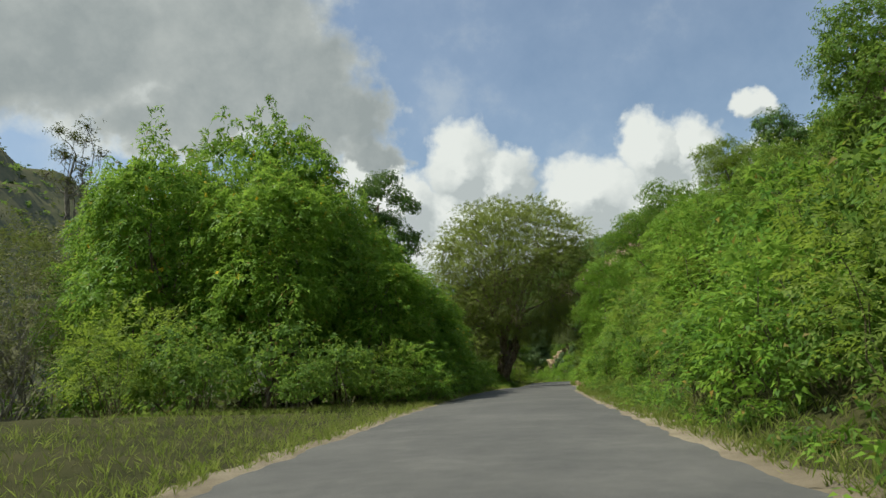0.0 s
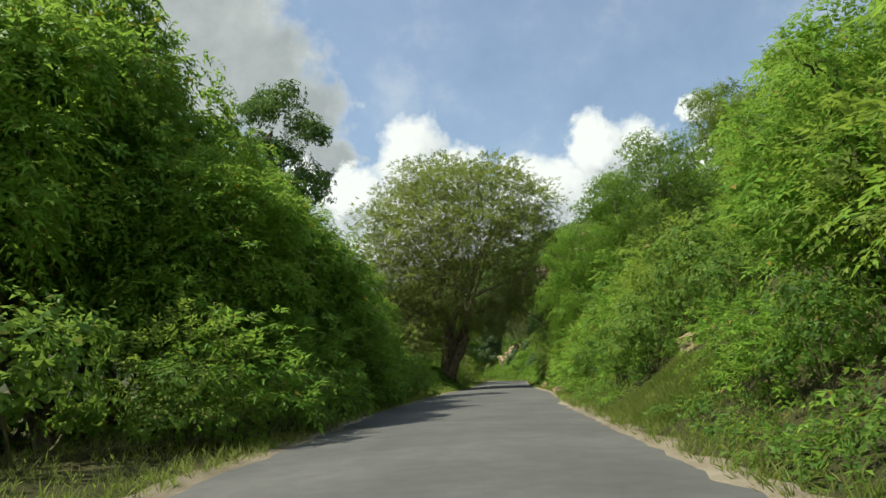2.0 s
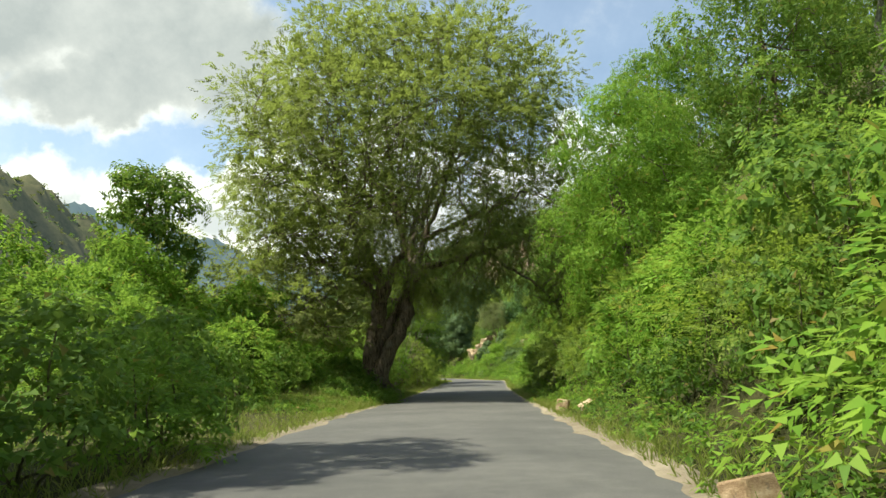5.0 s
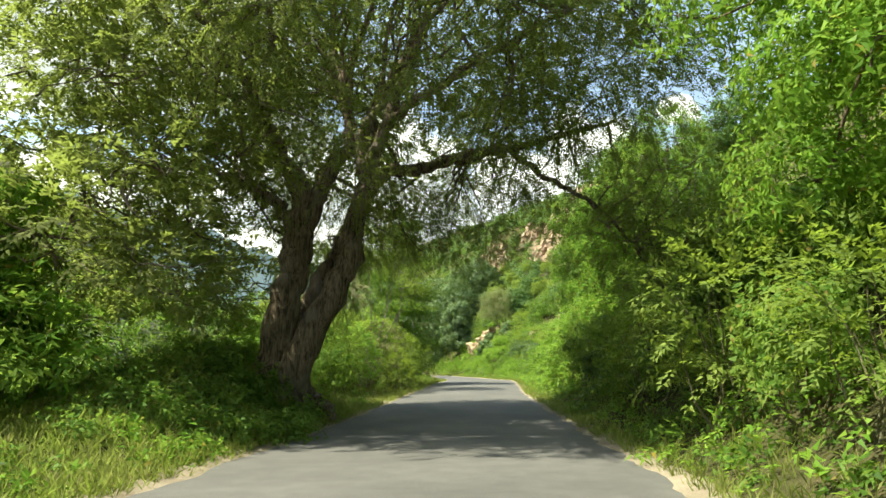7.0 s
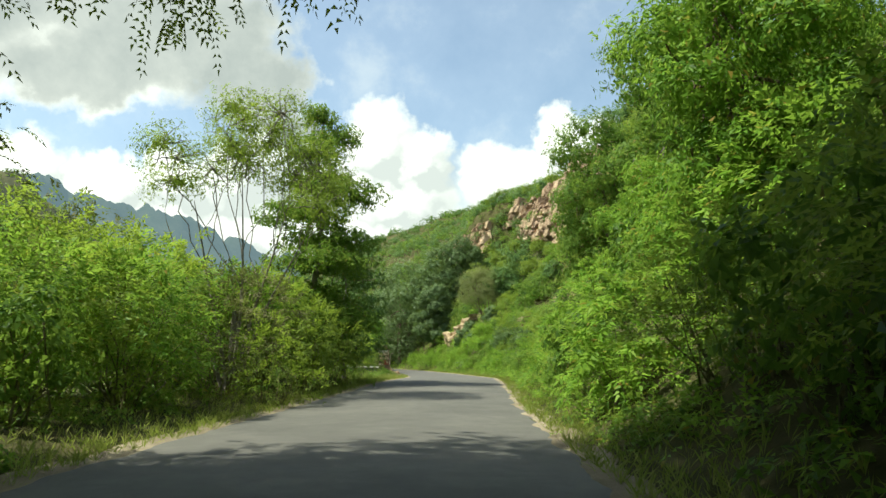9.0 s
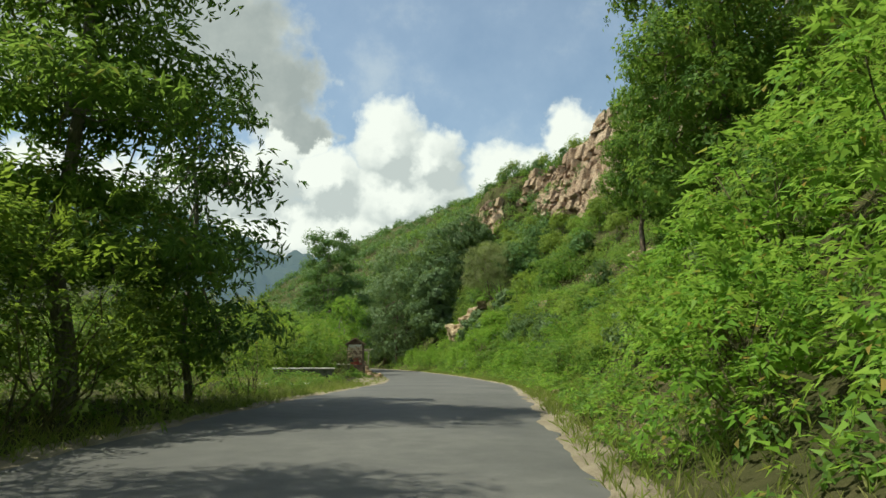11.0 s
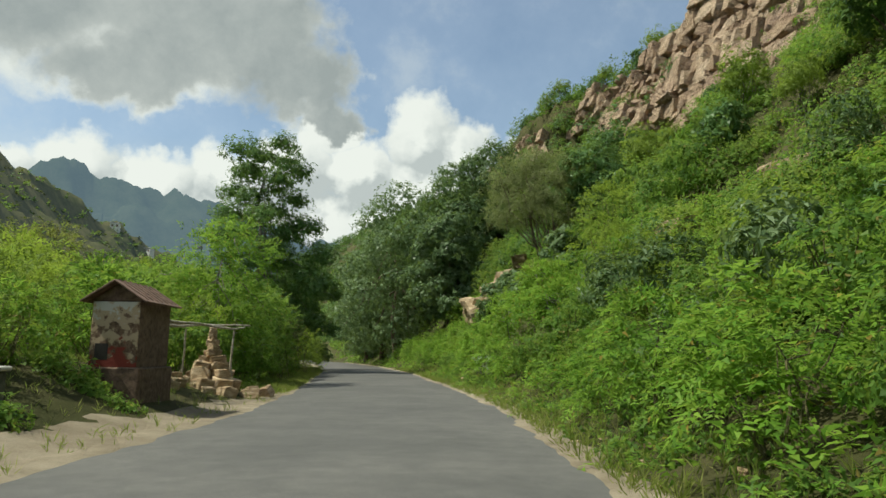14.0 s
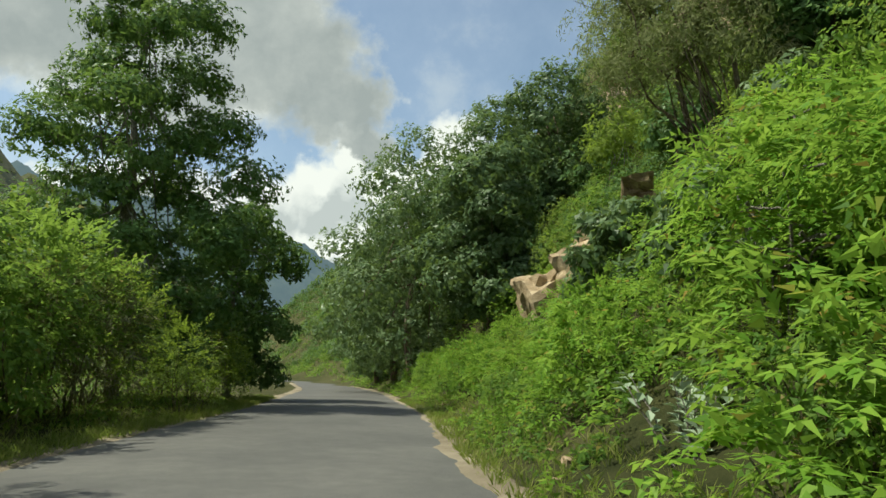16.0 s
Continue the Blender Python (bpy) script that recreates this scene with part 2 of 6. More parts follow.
def plain_material(name, a, b, scale=8.0, rough=0.7, bump=0.01, metal=0.0):
    m, N = material(name)
    co = N.add("ShaderNodeTexCoord").outputs["Object"]
    n = N.noise(co, scale, 7.0, 0.65)
    links = {"Base_Color": N.ramp(n, (0.35, a), (0.65, b)), "Roughness": rough, "Metallic": metal,
             "Normal": N.add("ShaderNodeBump", None, Strength=0.6, Distance=bump, Height=n).outputs[0]}
    N.add("ShaderNodeOutputMaterial", None, Surface=N.add("ShaderNodeBsdfPrincipled", None, **links).outputs[0])
    return m


def far_material(name, a, b, haze_tint, amount):
    """Wooded hills; bright haze of moist, sunlit air is painted in as even emission."""
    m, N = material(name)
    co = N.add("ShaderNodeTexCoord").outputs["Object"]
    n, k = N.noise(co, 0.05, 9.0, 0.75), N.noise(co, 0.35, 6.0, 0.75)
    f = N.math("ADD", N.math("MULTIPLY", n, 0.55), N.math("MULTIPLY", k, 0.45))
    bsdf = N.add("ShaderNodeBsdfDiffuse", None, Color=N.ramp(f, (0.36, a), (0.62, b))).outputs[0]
    haze_glow = N.add("ShaderNodeEmission", None, Color=(*haze_tint, 1), Strength=1.0).outputs[0]
    N.add("ShaderNodeOutputMaterial", None, Surface=N.add("ShaderNodeMixShader", None, i0=amount, i1=bsdf, i2=haze_glow).outputs[0])
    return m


LEAF_BRIGHT = leaf_material("bright_lance_leaves", (0.055, 0.130, 0.018), (0.140, 0.282, 0.032), (0.270, 0.42, 0.060), dry=(0.30, 0.22, 0.05))
LEAF_MID = leaf_material("mid_green_leaves", (0.045, 0.100, 0.020), (0.108, 0.205, 0.036), (0.205, 0.305, 0.065), dry=(0.25, 0.2, 0.06))
LEAF_DARK = leaf_material("dark_broad_leaves", (0.044, 0.094, 0.032), (0.088, 0.170, 0.054), (0.16, 0.255, 0.09), shine=0.36, through=0.32)
LEAF_FEATHER = leaf_material("feathery_olive_leaves", (0.10, 0.152, 0.032), (0.175, 0.245, 0.052), (0.275, 0.35, 0.08), shine=0.6, through=0.52, glow=(0.33, 0.45, 0.035))
LEAF_TAMARIND = leaf_material("fine_olive_leaflets", (0.10, 0.122, 0.042), (0.17, 0.19, 0.066), (0.255, 0.275, 0.095), shine=0.75, through=0.54, glow=(0.38, 0.49, 0.08))
LEAF_DRY = leaf_material("greyish_dry_leaves", (0.075, 0.082, 0.035), (0.13, 0.13, 0.06), (0.20, 0.19, 0.10), shine=0.7, through=0.2)
LEAF_TAWNY = leaf_material("tawny_olive_leaves", (0.11, 0.105, 0.038), (0.185, 0.17, 0.06), (0.28, 0.25, 0.095), shine=0.65, through=0.45)
LEAF_WISP = leaf_material("wispy_grey_olive_leaves", (0.17, 0.19, 0.085), (0.25, 0.27, 0.125), (0.34, 0.35, 0.17), shine=0.7, through=0.45)
LEAF_GLOSSY = leaf_material("glossy_drooping_leaves", (0.05, 0.10, 0.05), (0.09, 0.17, 0.09), (0.17, 0.27, 0.16), shine=0.22, through=0.2)
LEAF_BEND = leaf_material("broad_grey_green_leaves", (0.055, 0.098, 0.042), (0.105, 0.165, 0.072), (0.20, 0.27, 0.14), shine=0.36, through=0.3)
LEAF_GREY = leaf_material("waxy_grey_green_leaves", (0.16, 0.22, 0.13), (0.24, 0.31, 0.20), (0.36, 0.43, 0.30), shine=0.4, through=0.15)
LEAF_GRASS = leaf_material("verge_grass", (0.09, 0.13, 0.022), (0.17, 0.21, 0.045), (0.32, 0.30, 0.12), shine=0.6)
PETAL = plain_material("yellow_petals", (0.75, 0.50, 0.01), (0.85, 0.65, 0.03), 20.0, 0.6)
BARK_DARK = bark_material("dark_fissured_bark", (0.04, 0.03, 0.02), (0.27, 0.20, 0.135), 7.0)
BARK_PALE = bark_material("pale_grey_bark", (0.12, 0.105, 0.085), (0.34, 0.31, 0.26), 12.0)
STEM = bark_material("greenish_stems", (0.06, 0.06, 0.025), (0.22, 0.20, 0.09), 14.0)
ASPHALT = asphalt_material()
DIRT = soil_material("pale_gravel_verge", (0.32, (0.15, 0.12, 0.08)), (0.5, (0.27, 0.225, 0.16)), (0.68, (0.42, 0.36, 0.27)), scale=2.0)
SOIL = soil_material("weedy_soil", (0.36, (0.030, 0.036, 0.012)), (0.48, (0.062, 0.064, 0.024)), (0.56, (0.085, 0.08, 0.036)), (0.68, (0.18, 0.14, 0.075)), bump=0.12)
CLIFF = cliff_material("tan_sandstone")
PILED = stone_material("warm_tan_stone", (0.24, 0.155, 0.085), (0.44, 0.315, 0.19), (0.62, 0.49, 0.34), 1.6, 0.05)
ROCK = stone_material("tan_rock", (0.19, 0.135, 0.075), (0.33, 0.245, 0.145), (0.48, 0.38, 0.25), 1.2, 0.06)

# ---- plan: the road runs ahead (+y) and drifts to the right, then bends left round the hillside ----
ROAD_WIDTH = 5.6
KNOTS_Y = [-60, 0, 20, 37, 46, 57, 72, 90, 104, 117, 126, 136, 147, 156, 164, 174, 190, 203, 235, 300, 420]
KNOTS_X = [-2, 3.9, 5.3, 7.0, 8.5, 9.7, 11.7, 14.0, 16.2, 18.0, 18.7, 18.9, 18.2, 17.3, 16.7, 15.2, 12.9, 10.4, 2.5, -22, -80]
KNOTS_Z = [-1.2, -0.6, -0.36, -0.19, -0.1, -0.09, -0.2, -0.12, 0.12, 0.05, -0.08, -0.12, -0.08, -0.04, -0.02, 0, 0, 0, 0.1, 0.4, 1]
_yy = np.arange(-60.0, 420.5, 0.5)
_k = np.hanning(25) / np.hanning(25).sum()


def _eased(values):
    line = np.interp(_yy, KNOTS_Y, values)
    return np.convolve(np.pad(line, 12, mode="edge"), _k, "valid")


_rx, _rz = _eased(KNOTS_X), _eased(KNOTS_Z)


def right_edge(y):
    return np.interp(y, _yy, _rx)


def left_edge(y):
    return right_edge(y) - ROAD_WIDTH


def road_z(y):
    return np.interp(y, _yy, _rz)


def waves(x, y, size, seed=0.0):
    """A cheap smooth noise of about -1 to 1 made of crossing waves."""
    a, b = x / size, y / size
    return (np.sin(1.7 * a + 0.6 * b + seed) + np.sin(-0.8 * a + 1.9 * b + 1.3 * seed + 1) + np.sin(2.9 * a - 2.3 * b + 2.1 * seed + 2)
            + 0.6 * np.sin(4.7 * a + 3.9 * b + seed * 3.1)) / 3.6


BANK_S = [0.0, 0.7, 1.5, 3.0, 5.5, 11, 17, 20, 23, 27, 45, 80, 140, 260, 600]
BANK_Z = [-0.04, 0.02, 0.45, 1.7, 3.7, 7.2, 13.5, 17, 20, 23.5, 38, 58, 75, 70, 60]
OPEN_Z = [-0.04, 0.02, 0.35, 1.15, 2.75, 7.0, 13.3, 17, 20, 23.5, 38, 58, 75, 70, 60]
CLIFF_Z = [-0.04, 0.02, 0.45, 1.7, 4.4, 9.8, 14.5, 17.0, 19.5, 29.5, 30.5, 33, 38, 45, 50]


def ground_z(x, y):
    x, y = np.asarray(x, float), np.asarray(y, float)
    base, s, d = road_z(y), x - right_edge(y), left_edge(y) - x
    craggy = np.clip((y - 145) / 12, 0, 1) * np.clip((222 - y) / 20, 0, 1)
    inward = np.interp(y, [172, 178, 184, 192, 196, 199, 206, 215], [0, 1, 2.5, 3, 5.5, 7.5, 9, 9]) * np.clip((s - 4) / 8, 0, 1)
    gentle = np.clip((y - 98) / 12, 0, 1)
    right = (np.interp(s, BANK_S, BANK_Z) * (1 - gentle) + np.interp(s, BANK_S, OPEN_Z) * gentle) * (1 - craggy) + np.interp(s + inward, BANK_S, CLIFF_Z) * craggy
    right = right + np.clip((s - 2) / 6, 0, 1) * (0.55 * waves(x, y, 5, 1) + 1.3 * waves(x, y, 15, 2))
    left = np.interp(d, [0, 0.8, 3, 8, 20, 60, 120, 400], [-0.04, 0.02, 0.16, 0.2, -0.2, -1.5, -2, -2])
    left = left + np.clip((d - 1) / 6, 0, 1) * (0.15 * waves(x, y, 4, 3) + 0.5 * waves(x, y, 17, 4))
    left = left + 0.5 * np.exp(-(((y - 136) / 9) ** 2)) * np.clip((d - 0.8) / 3.2, 0, 1) * np.clip((14 - d) / 6, 0, 1)
    left = left + 0.42 * np.exp(-(((x - 10.0) / 2.0) ** 2) - ((y - 133.8) / 4) ** 2) * np.clip((d - 0.6) / 2.4, 0, 1) ** 1.5
    left = left + 1.5 * np.exp(-(((x - 4.0) / 2.8) ** 2) - ((y - 71.5) / 6) ** 2) * np.clip((d - 0.2) / 2.0, 0, 1) ** 1.3
    z = np.where(s > 0, right, np.where(d > 0, left, -0.05))
    return base + z


# ---- mesh helpers ----
def mesh_of(name, verts, tris, smooth=False):
    """A mesh from arrays of vertices and triangles or quads."""
    verts, tris = np.asarray(verts, np.float32), np.asarray(tris, np.int32)
    me = bpy.data.meshes.new(name)
    k = tris.shape[1]
    me.vertices.add(len(verts))
    me.vertices.foreach_set("co", verts.ravel())
    me.loops.add(tris.size)
    me.loops.foreach_set("vertex_index", tris.ravel())
    me.polygons.add(len(tris))
    me.polygons.foreach_set("loop_start", np.arange(0, tris.size, k, dtype=np.int32))
    me.polygons.foreach_set("use_smooth", np.full(len(tris), smooth))
    me.update(calc_edges=True)
    return me


def mesh_from_bm(name, bm, smooth=False):
    me = bpy.data.meshes.new(name)
    bmesh.ops.recalc_face_normals(bm, faces=bm.faces[:])
    for f in bm.faces:
        f.smooth = smooth
    bm.to_mesh(me)
    bm.free()
    return me


def part(name, me, mat, parent, label="", at=None):
    """One mesh object under a thing or a part; me is a mesh or a bmesh."""
    if isinstance(me, bmesh.types.BMesh):
        me = mesh_from_bm(name, me)
    if mat is not None and not me.materials:
        me.materials.append(mat)
    ob = new(name, me)
    ob.parent = parent
    if at is not None:
        ob.matrix_basis = at
    return tagged(ob, label)


def thing(name, label, category, at=None, group=""):
    ob = new(name)
    ob.empty_display_size = 0.2
    if at is not None:
        ob.matrix_basis = at
    return tagged(ob, label, category, group)


def setting(name, me, mat, label="", category=""):
    me.materials.append(mat)
    return tagged(new(name, me), label, category, kind="structure")


def box(bm, size, m, bevel=0.0):
    got = bmesh.ops.create_cube(bm, size=1.0, matrix=m @ Matrix.Diagonal((*size, 1)))
    if bevel:
        edges = list({e for v in got["verts"] for e in v.link_edges})
        bmesh.ops.bevel(bm, geom=edges, offset=bevel, segments=1, affect="EDGES")
    return got


def tubes(paths, sides=6):
    """Tapered tubes along polylines: each path is (points, radii). Returns vertices and quads."""
    vs, fs, n0 = [], [], 0
    ring = np.linspace(0, 2 * np.pi, sides, endpoint=False)
    for pts, rad in paths:
        pts, rad = np.asarray(pts, float), np.asarray(rad, float)
        way = np.gradient(pts, axis=0)
        way /= np.linalg.norm(way, axis=1)[:, None] + 1e-9
        side = np.cross(way, [1.0, 0.12, 0] if abs(way[:, 2].mean()) > 0.6 else [0.1, 0.05, 1.0])
        side /= np.linalg.norm(side, axis=1)[:, None] + 1e-9
        up = np.cross(side, way)
        circ = side[:, None] * np.cos(ring)[None, :, None] + up[:, None] * np.sin(ring)[None, :, None]
        vs.append((pts[:, None] + circ * rad[:, None, None]).reshape(-1, 3))
        a = np.arange(len(pts) - 1)[:, None] * sides + np.arange(sides)[None]
        b = np.arange(len(pts) - 1)[:, None] * sides + (np.arange(sides)[None] + 1) % sides
        fs.append(np.stack([a, b, b + sides, a + sides], -1).reshape(-1, 4) + n0)
        n0 += len(pts) * sides
    return np.concatenate(vs), np.concatenate(fs)


def limb(rng, start, end, r0, r1, bend=0.12, steps=7):
    """A crooked branch from start to end."""
    start, end = np.asarray(start, float), np.asarray(end, float)
    t = np.linspace(0, 1, steps)[:, None]
    long = np.linalg.norm(end - start)
    wob = rng.normal(0, 1, (steps, 3)).cumsum(0)
    if steps > 10:
        wob = np.stack([np.convolve(np.pad(wob[:, k], 4, mode="edge"), np.hanning(11)[1:-1] / np.hanning(11).sum(), "valid") for k in range(3)], 1)
    wob = (wob - wob[0]) - t * (wob[-1] - wob[0])
    return start + (end - start) * t + wob * bend * long / steps ** 0.5 * 0.5, r0 + (r1 - r0) * t[:, 0] ** 0.8


def unit(v):
    return v / (np.linalg.norm(v, axis=-1, keepdims=True) + 1e-9)


def leaves_at(rng, tips, axes, per, length, width, spread=(50, 105), droop=0.35, flat=False, spray=0.0):
    """Folded leaves of two triangles each (far ones of one), in whorls round the given shoot tips."""
    n = len(tips)
    if not n:
        return np.zeros((0, 3)), np.zeros((0, 3), int)
    p, ax = np.repeat(tips, per, 0), np.repeat(unit(axes), per, 0)
    m = len(p)
    ref = unit(np.cross(ax, rng.normal(0, 1, (m, 3))))
    alpha = np.radians(rng.uniform(*spread, m))[:, None]
    d = unit(ax * np.cos(alpha) + ref * np.sin(alpha))
    d[:, 2] -= droop * rng.uniform(0.2, 1.2, m)
    d = unit(d)
    side = unit(np.cross(d, ax + 0.3 * rng.normal(0, 1, (m, 3))))
    up = np.cross(side, d)
    ln = length * rng.uniform(0.6, 1.25, m)[:, None]
    wd = width * rng.uniform(0.7, 1.2, m)[:, None]
    base = p + ax * (rng.uniform(-0.5, 0.4, m)[:, None] * length) + d * ln * 0.08
    if spray:
        base = base + (ax * 0.6 + [0, 0, -0.75]) * (rng.uniform(0, 1, (m, 1)) * spray)
    mid = base + d * ln * 0.45
    tip = base + d * ln - up * ln * 0.18
    if flat:
        turn = rng.choice([-1.0, 1.0], (m, 1))
        return np.stack([base, base + d * ln * 0.4 + side * wd * turn, tip], 1).reshape(-1, 3), np.arange(m * 3).reshape(-1, 3)
    verts = np.stack([base, mid + side * wd * 0.5 + up * wd * 0.22, tip, mid - side * wd * 0.5 + up * wd * 0.22], 1).reshape(-1, 3)
    i = np.arange(m)[:, None] * 4
    return verts, np.concatenate([i + [[0, 1, 2]], i + [[0, 2, 3]]], 0)


def fronds_at(rng, tips, axes, span, pairs, length, width, droop=0.5):
    """Arching shoots with leaflets in pairs and one at the end; each leaflet is one triangle with its face up."""
    n, m = len(tips), 2 * pairs + 1
    a = unit(unit(axes) + rng.normal(0, 0.3, (n, 3)))
    L = span * rng.uniform(0.6, 1.25, (n, 1))
    s = np.append(np.repeat((np.arange(pairs) + 0.6) / pairs, 2), 1.0)[None, :, None]
    drop = droop * rng.uniform(0.5, 1.4, (n, 1))[:, None]
    down = np.array([0, 0, -1.0])
    pos = tips[:, None] + (a * L)[:, None] * s + down * L[:, None] * drop * s ** 2
    way = unit(a[:, None] + down * 2 * drop * s)
    side = unit(np.cross(way, [0.05, 0.03, 1.0]) + rng.normal(0, 0.25, (n, 1, 3)))
    sign = np.append(np.tile([1.0, -1.0], pairs), 0.0)[None, :, None]
    d = unit(way * np.where(sign == 0, 1.0, 0.6) + side * sign * 0.9 + down * 0.18 + rng.normal(0, 0.14, (n, m, 3)))
    across = unit(np.cross(d, np.cross(side, way)) + rng.normal(0, 0.2, (n, m, 3)))
    ln, wd = length * rng.uniform(0.65, 1.2, (n, m, 1)), width * rng.uniform(0.7, 1.2, (n, m, 1))
    low = pos + d * ln * 0.25
    verts = np.stack([low + across * wd * 0.5, low - across * wd * 0.5, pos + d * ln], 2).reshape(-1, 3)
    return verts, np.arange(n * m * 3).reshape(-1, 3)


def shell_points(rng, lumps, n, shell=0.35, low=-0.55, rough=0.2):
    """Shoot tips near the skin of a heap of ellipsoids (cx, cy, cz, rx, ry, rz), with their outward ways."""
    lumps = np.asarray(lumps, float)
    area = (lumps[:, 3] * lumps[:, 4] + lumps[:, 4] * lumps[:, 5] + lumps[:, 3] * lumps[:, 5]) ** 1.0
    pts, ways, have = [], [], 0
    while have < n:
        k = rng.choice(len(lumps), size=n * 2, p=area / area.sum())
        d = unit(rng.normal(0, 1, (n * 2, 3)))
        ok = d[:, 2] > low
        k, d = k[ok], d[ok]
        c, r = lumps[k, :3], lumps[k, 3:]
        wob = 1 + rough * np.sin(7 * d[:, 0] + k * 2.1) * np.sin(6 * d[:, 1] + k) + 0.6 * rough * np.sin(13 * d[:, 2] + 9 * d[:, 0] + k)
        depth = 1 - shell * rng.uniform(0, 1, len(d)) ** 1.6
        p = c + d * r * (wob * depth)[:, None]
        far = np.linalg.norm((p[:, None] - lumps[None, :, :3]) / lumps[None, :, 3:], axis=2)
        far[np.arange(len(p)), k] = 9
        ok = far.min(1) > 0.78 if len(lumps) > 1 else np.ones(len(p), bool)
        g = p * (2.3 / max(0.35, min(1.4, float(np.median(lumps[:, 3]) / 0.9))))
        hollow = np.sin(2.1 * g[:, 0] + 1.3 * g[:, 2]) * np.sin(1.9 * g[:, 1] - 0.7 * g[:, 2]) + 0.8 * np.sin(3.4 * g[:, 2] + 1.1 * g[:, 0] - 0.8 * g[:, 1])
        ok &= hollow + rng.normal(0, 0.35, len(p)) > -0.75
        pts.append(p[ok])
        ways.append(unit(d[ok] / r[ok]))
        have += ok.sum()
    return np.concatenate(pts)[:n], np.concatenate(ways)[:n]


def heap(rng, radius, height, n, squat=0.62, base=0.0):
    """Lumps for a rounded, uneven crown that stands on z = base."""
    out = [(0, 0, base + height * 0.5, radius * 0.72, radius * 0.72, height * 0.46)]
    for i in range(n):
        a, q = rng.uniform(0, 6.28), rng.uniform(0.35, 0.8)
        z = base + height * rng.uniform(0.22, 0.86)
        lim = radius * (1 - 0.55 * ((z - base) / height) ** 2)
        r = radius * rng.uniform(0.26, 0.42)
        out.append((math.cos(a) * lim * q, math.sin(a) * lim * q, z, r, r, r * squat * rng.uniform(0.8, 1.3)))
    return out


def stems_to(rng, lumps, r0, n, sides=5, foot=0.12):
    """Stems fanning from the foot of a plant into its crown."""
    out = []
    for i in range(n):
        c = lumps[rng.integers(len(lumps))]
        end = np.array(c[:3]) + rng.normal(0, 0.25, 3) * np.array(c[3:])
        start = rng.normal(0, foot, 3) * [1, 1, 0] + [0, 0, -0.25]
        out.append(limb(rng, start, end, r0 * rng.uniform(0.6, 1.1), r0 * 0.25, 0.25, 6))
    return tubes(out, sides)


def plant_parts(ob, seed, radius, height, lumps_n, tips, per, length, width, leaf, stem=STEM, stems=7, stem_r=0.03, droop=0.35, shell=0.45,
                flowers=0, base=0.0, spread=(50, 105), flat=False, spray=0.0, frond=None):
    """Stems and crown (and flowers) of a shrub under the thing ob."""
    rng = np.random.default_rng(seed)
    lumps = heap(rng, radius, height, lumps_n, base=base)
    part("stem", mesh_of("stem", *stems_to(rng, lumps, stem_r, stems)), stem, ob)
    p, w = shell_points(rng, lumps, tips, shell, rough=0.24)
    leaves = fronds_at(rng, p, w + [0, 0, 0.3], frond, per // 2, length, width, droop) if frond else leaves_at(rng, p, w + [0, 0, 0.35], per, length, width, spread, droop, flat, spray)
    part("crown", mesh_of("crown", *leaves), leaf, ob)
    if flowers:
        q = rng.choice(len(p), flowers, replace=False)
        q = q[(p[q, 2] > height * 0.45)]
        part("flower", mesh_of("flower", *leaves_at(rng, p[q] + w[q] * 0.12, w[q] + [0, 0, 0.5], 6, 0.10, 0.085, (40, 80), 0.1)), PETAL, ob, "clusters of yellow trumpet flowers")["kind"] = "stuff"
    return ob


# ---- ground, road and verges ----
def build_ground():
    near_x = np.arange(-14, 46, 0.8)
    xs = np.concatenate([-np.geomspace(2600, 15, 44), near_x, np.geomspace(47, 2600, 40)])
    ys = np.concatenate([-np.geomspace(1500, 22, 16), np.arange(-20, 215, 1.2), np.geomspace(216, 3000, 40)])
    X, Y = np.meshgrid(xs, ys)
    Z = ground_z(X, Y)
    Z = np.where(np.hypot(X, Y - 100) > 700, np.minimum(Z, 30), Z)
    nx = len(xs)
    i = (np.arange(len(ys) - 1)[:, None] * nx + np.arange(nx - 1)[None]).ravel()
    quads = np.stack([i, i + 1, i + nx + 1, i + nx], 1)
    setting("ground", mesh_of("ground", np.stack([X, Y, Z], -1).reshape(-1, 3), quads, True), SOIL, "weedy brown soil of the roadside and hillside", "ground")


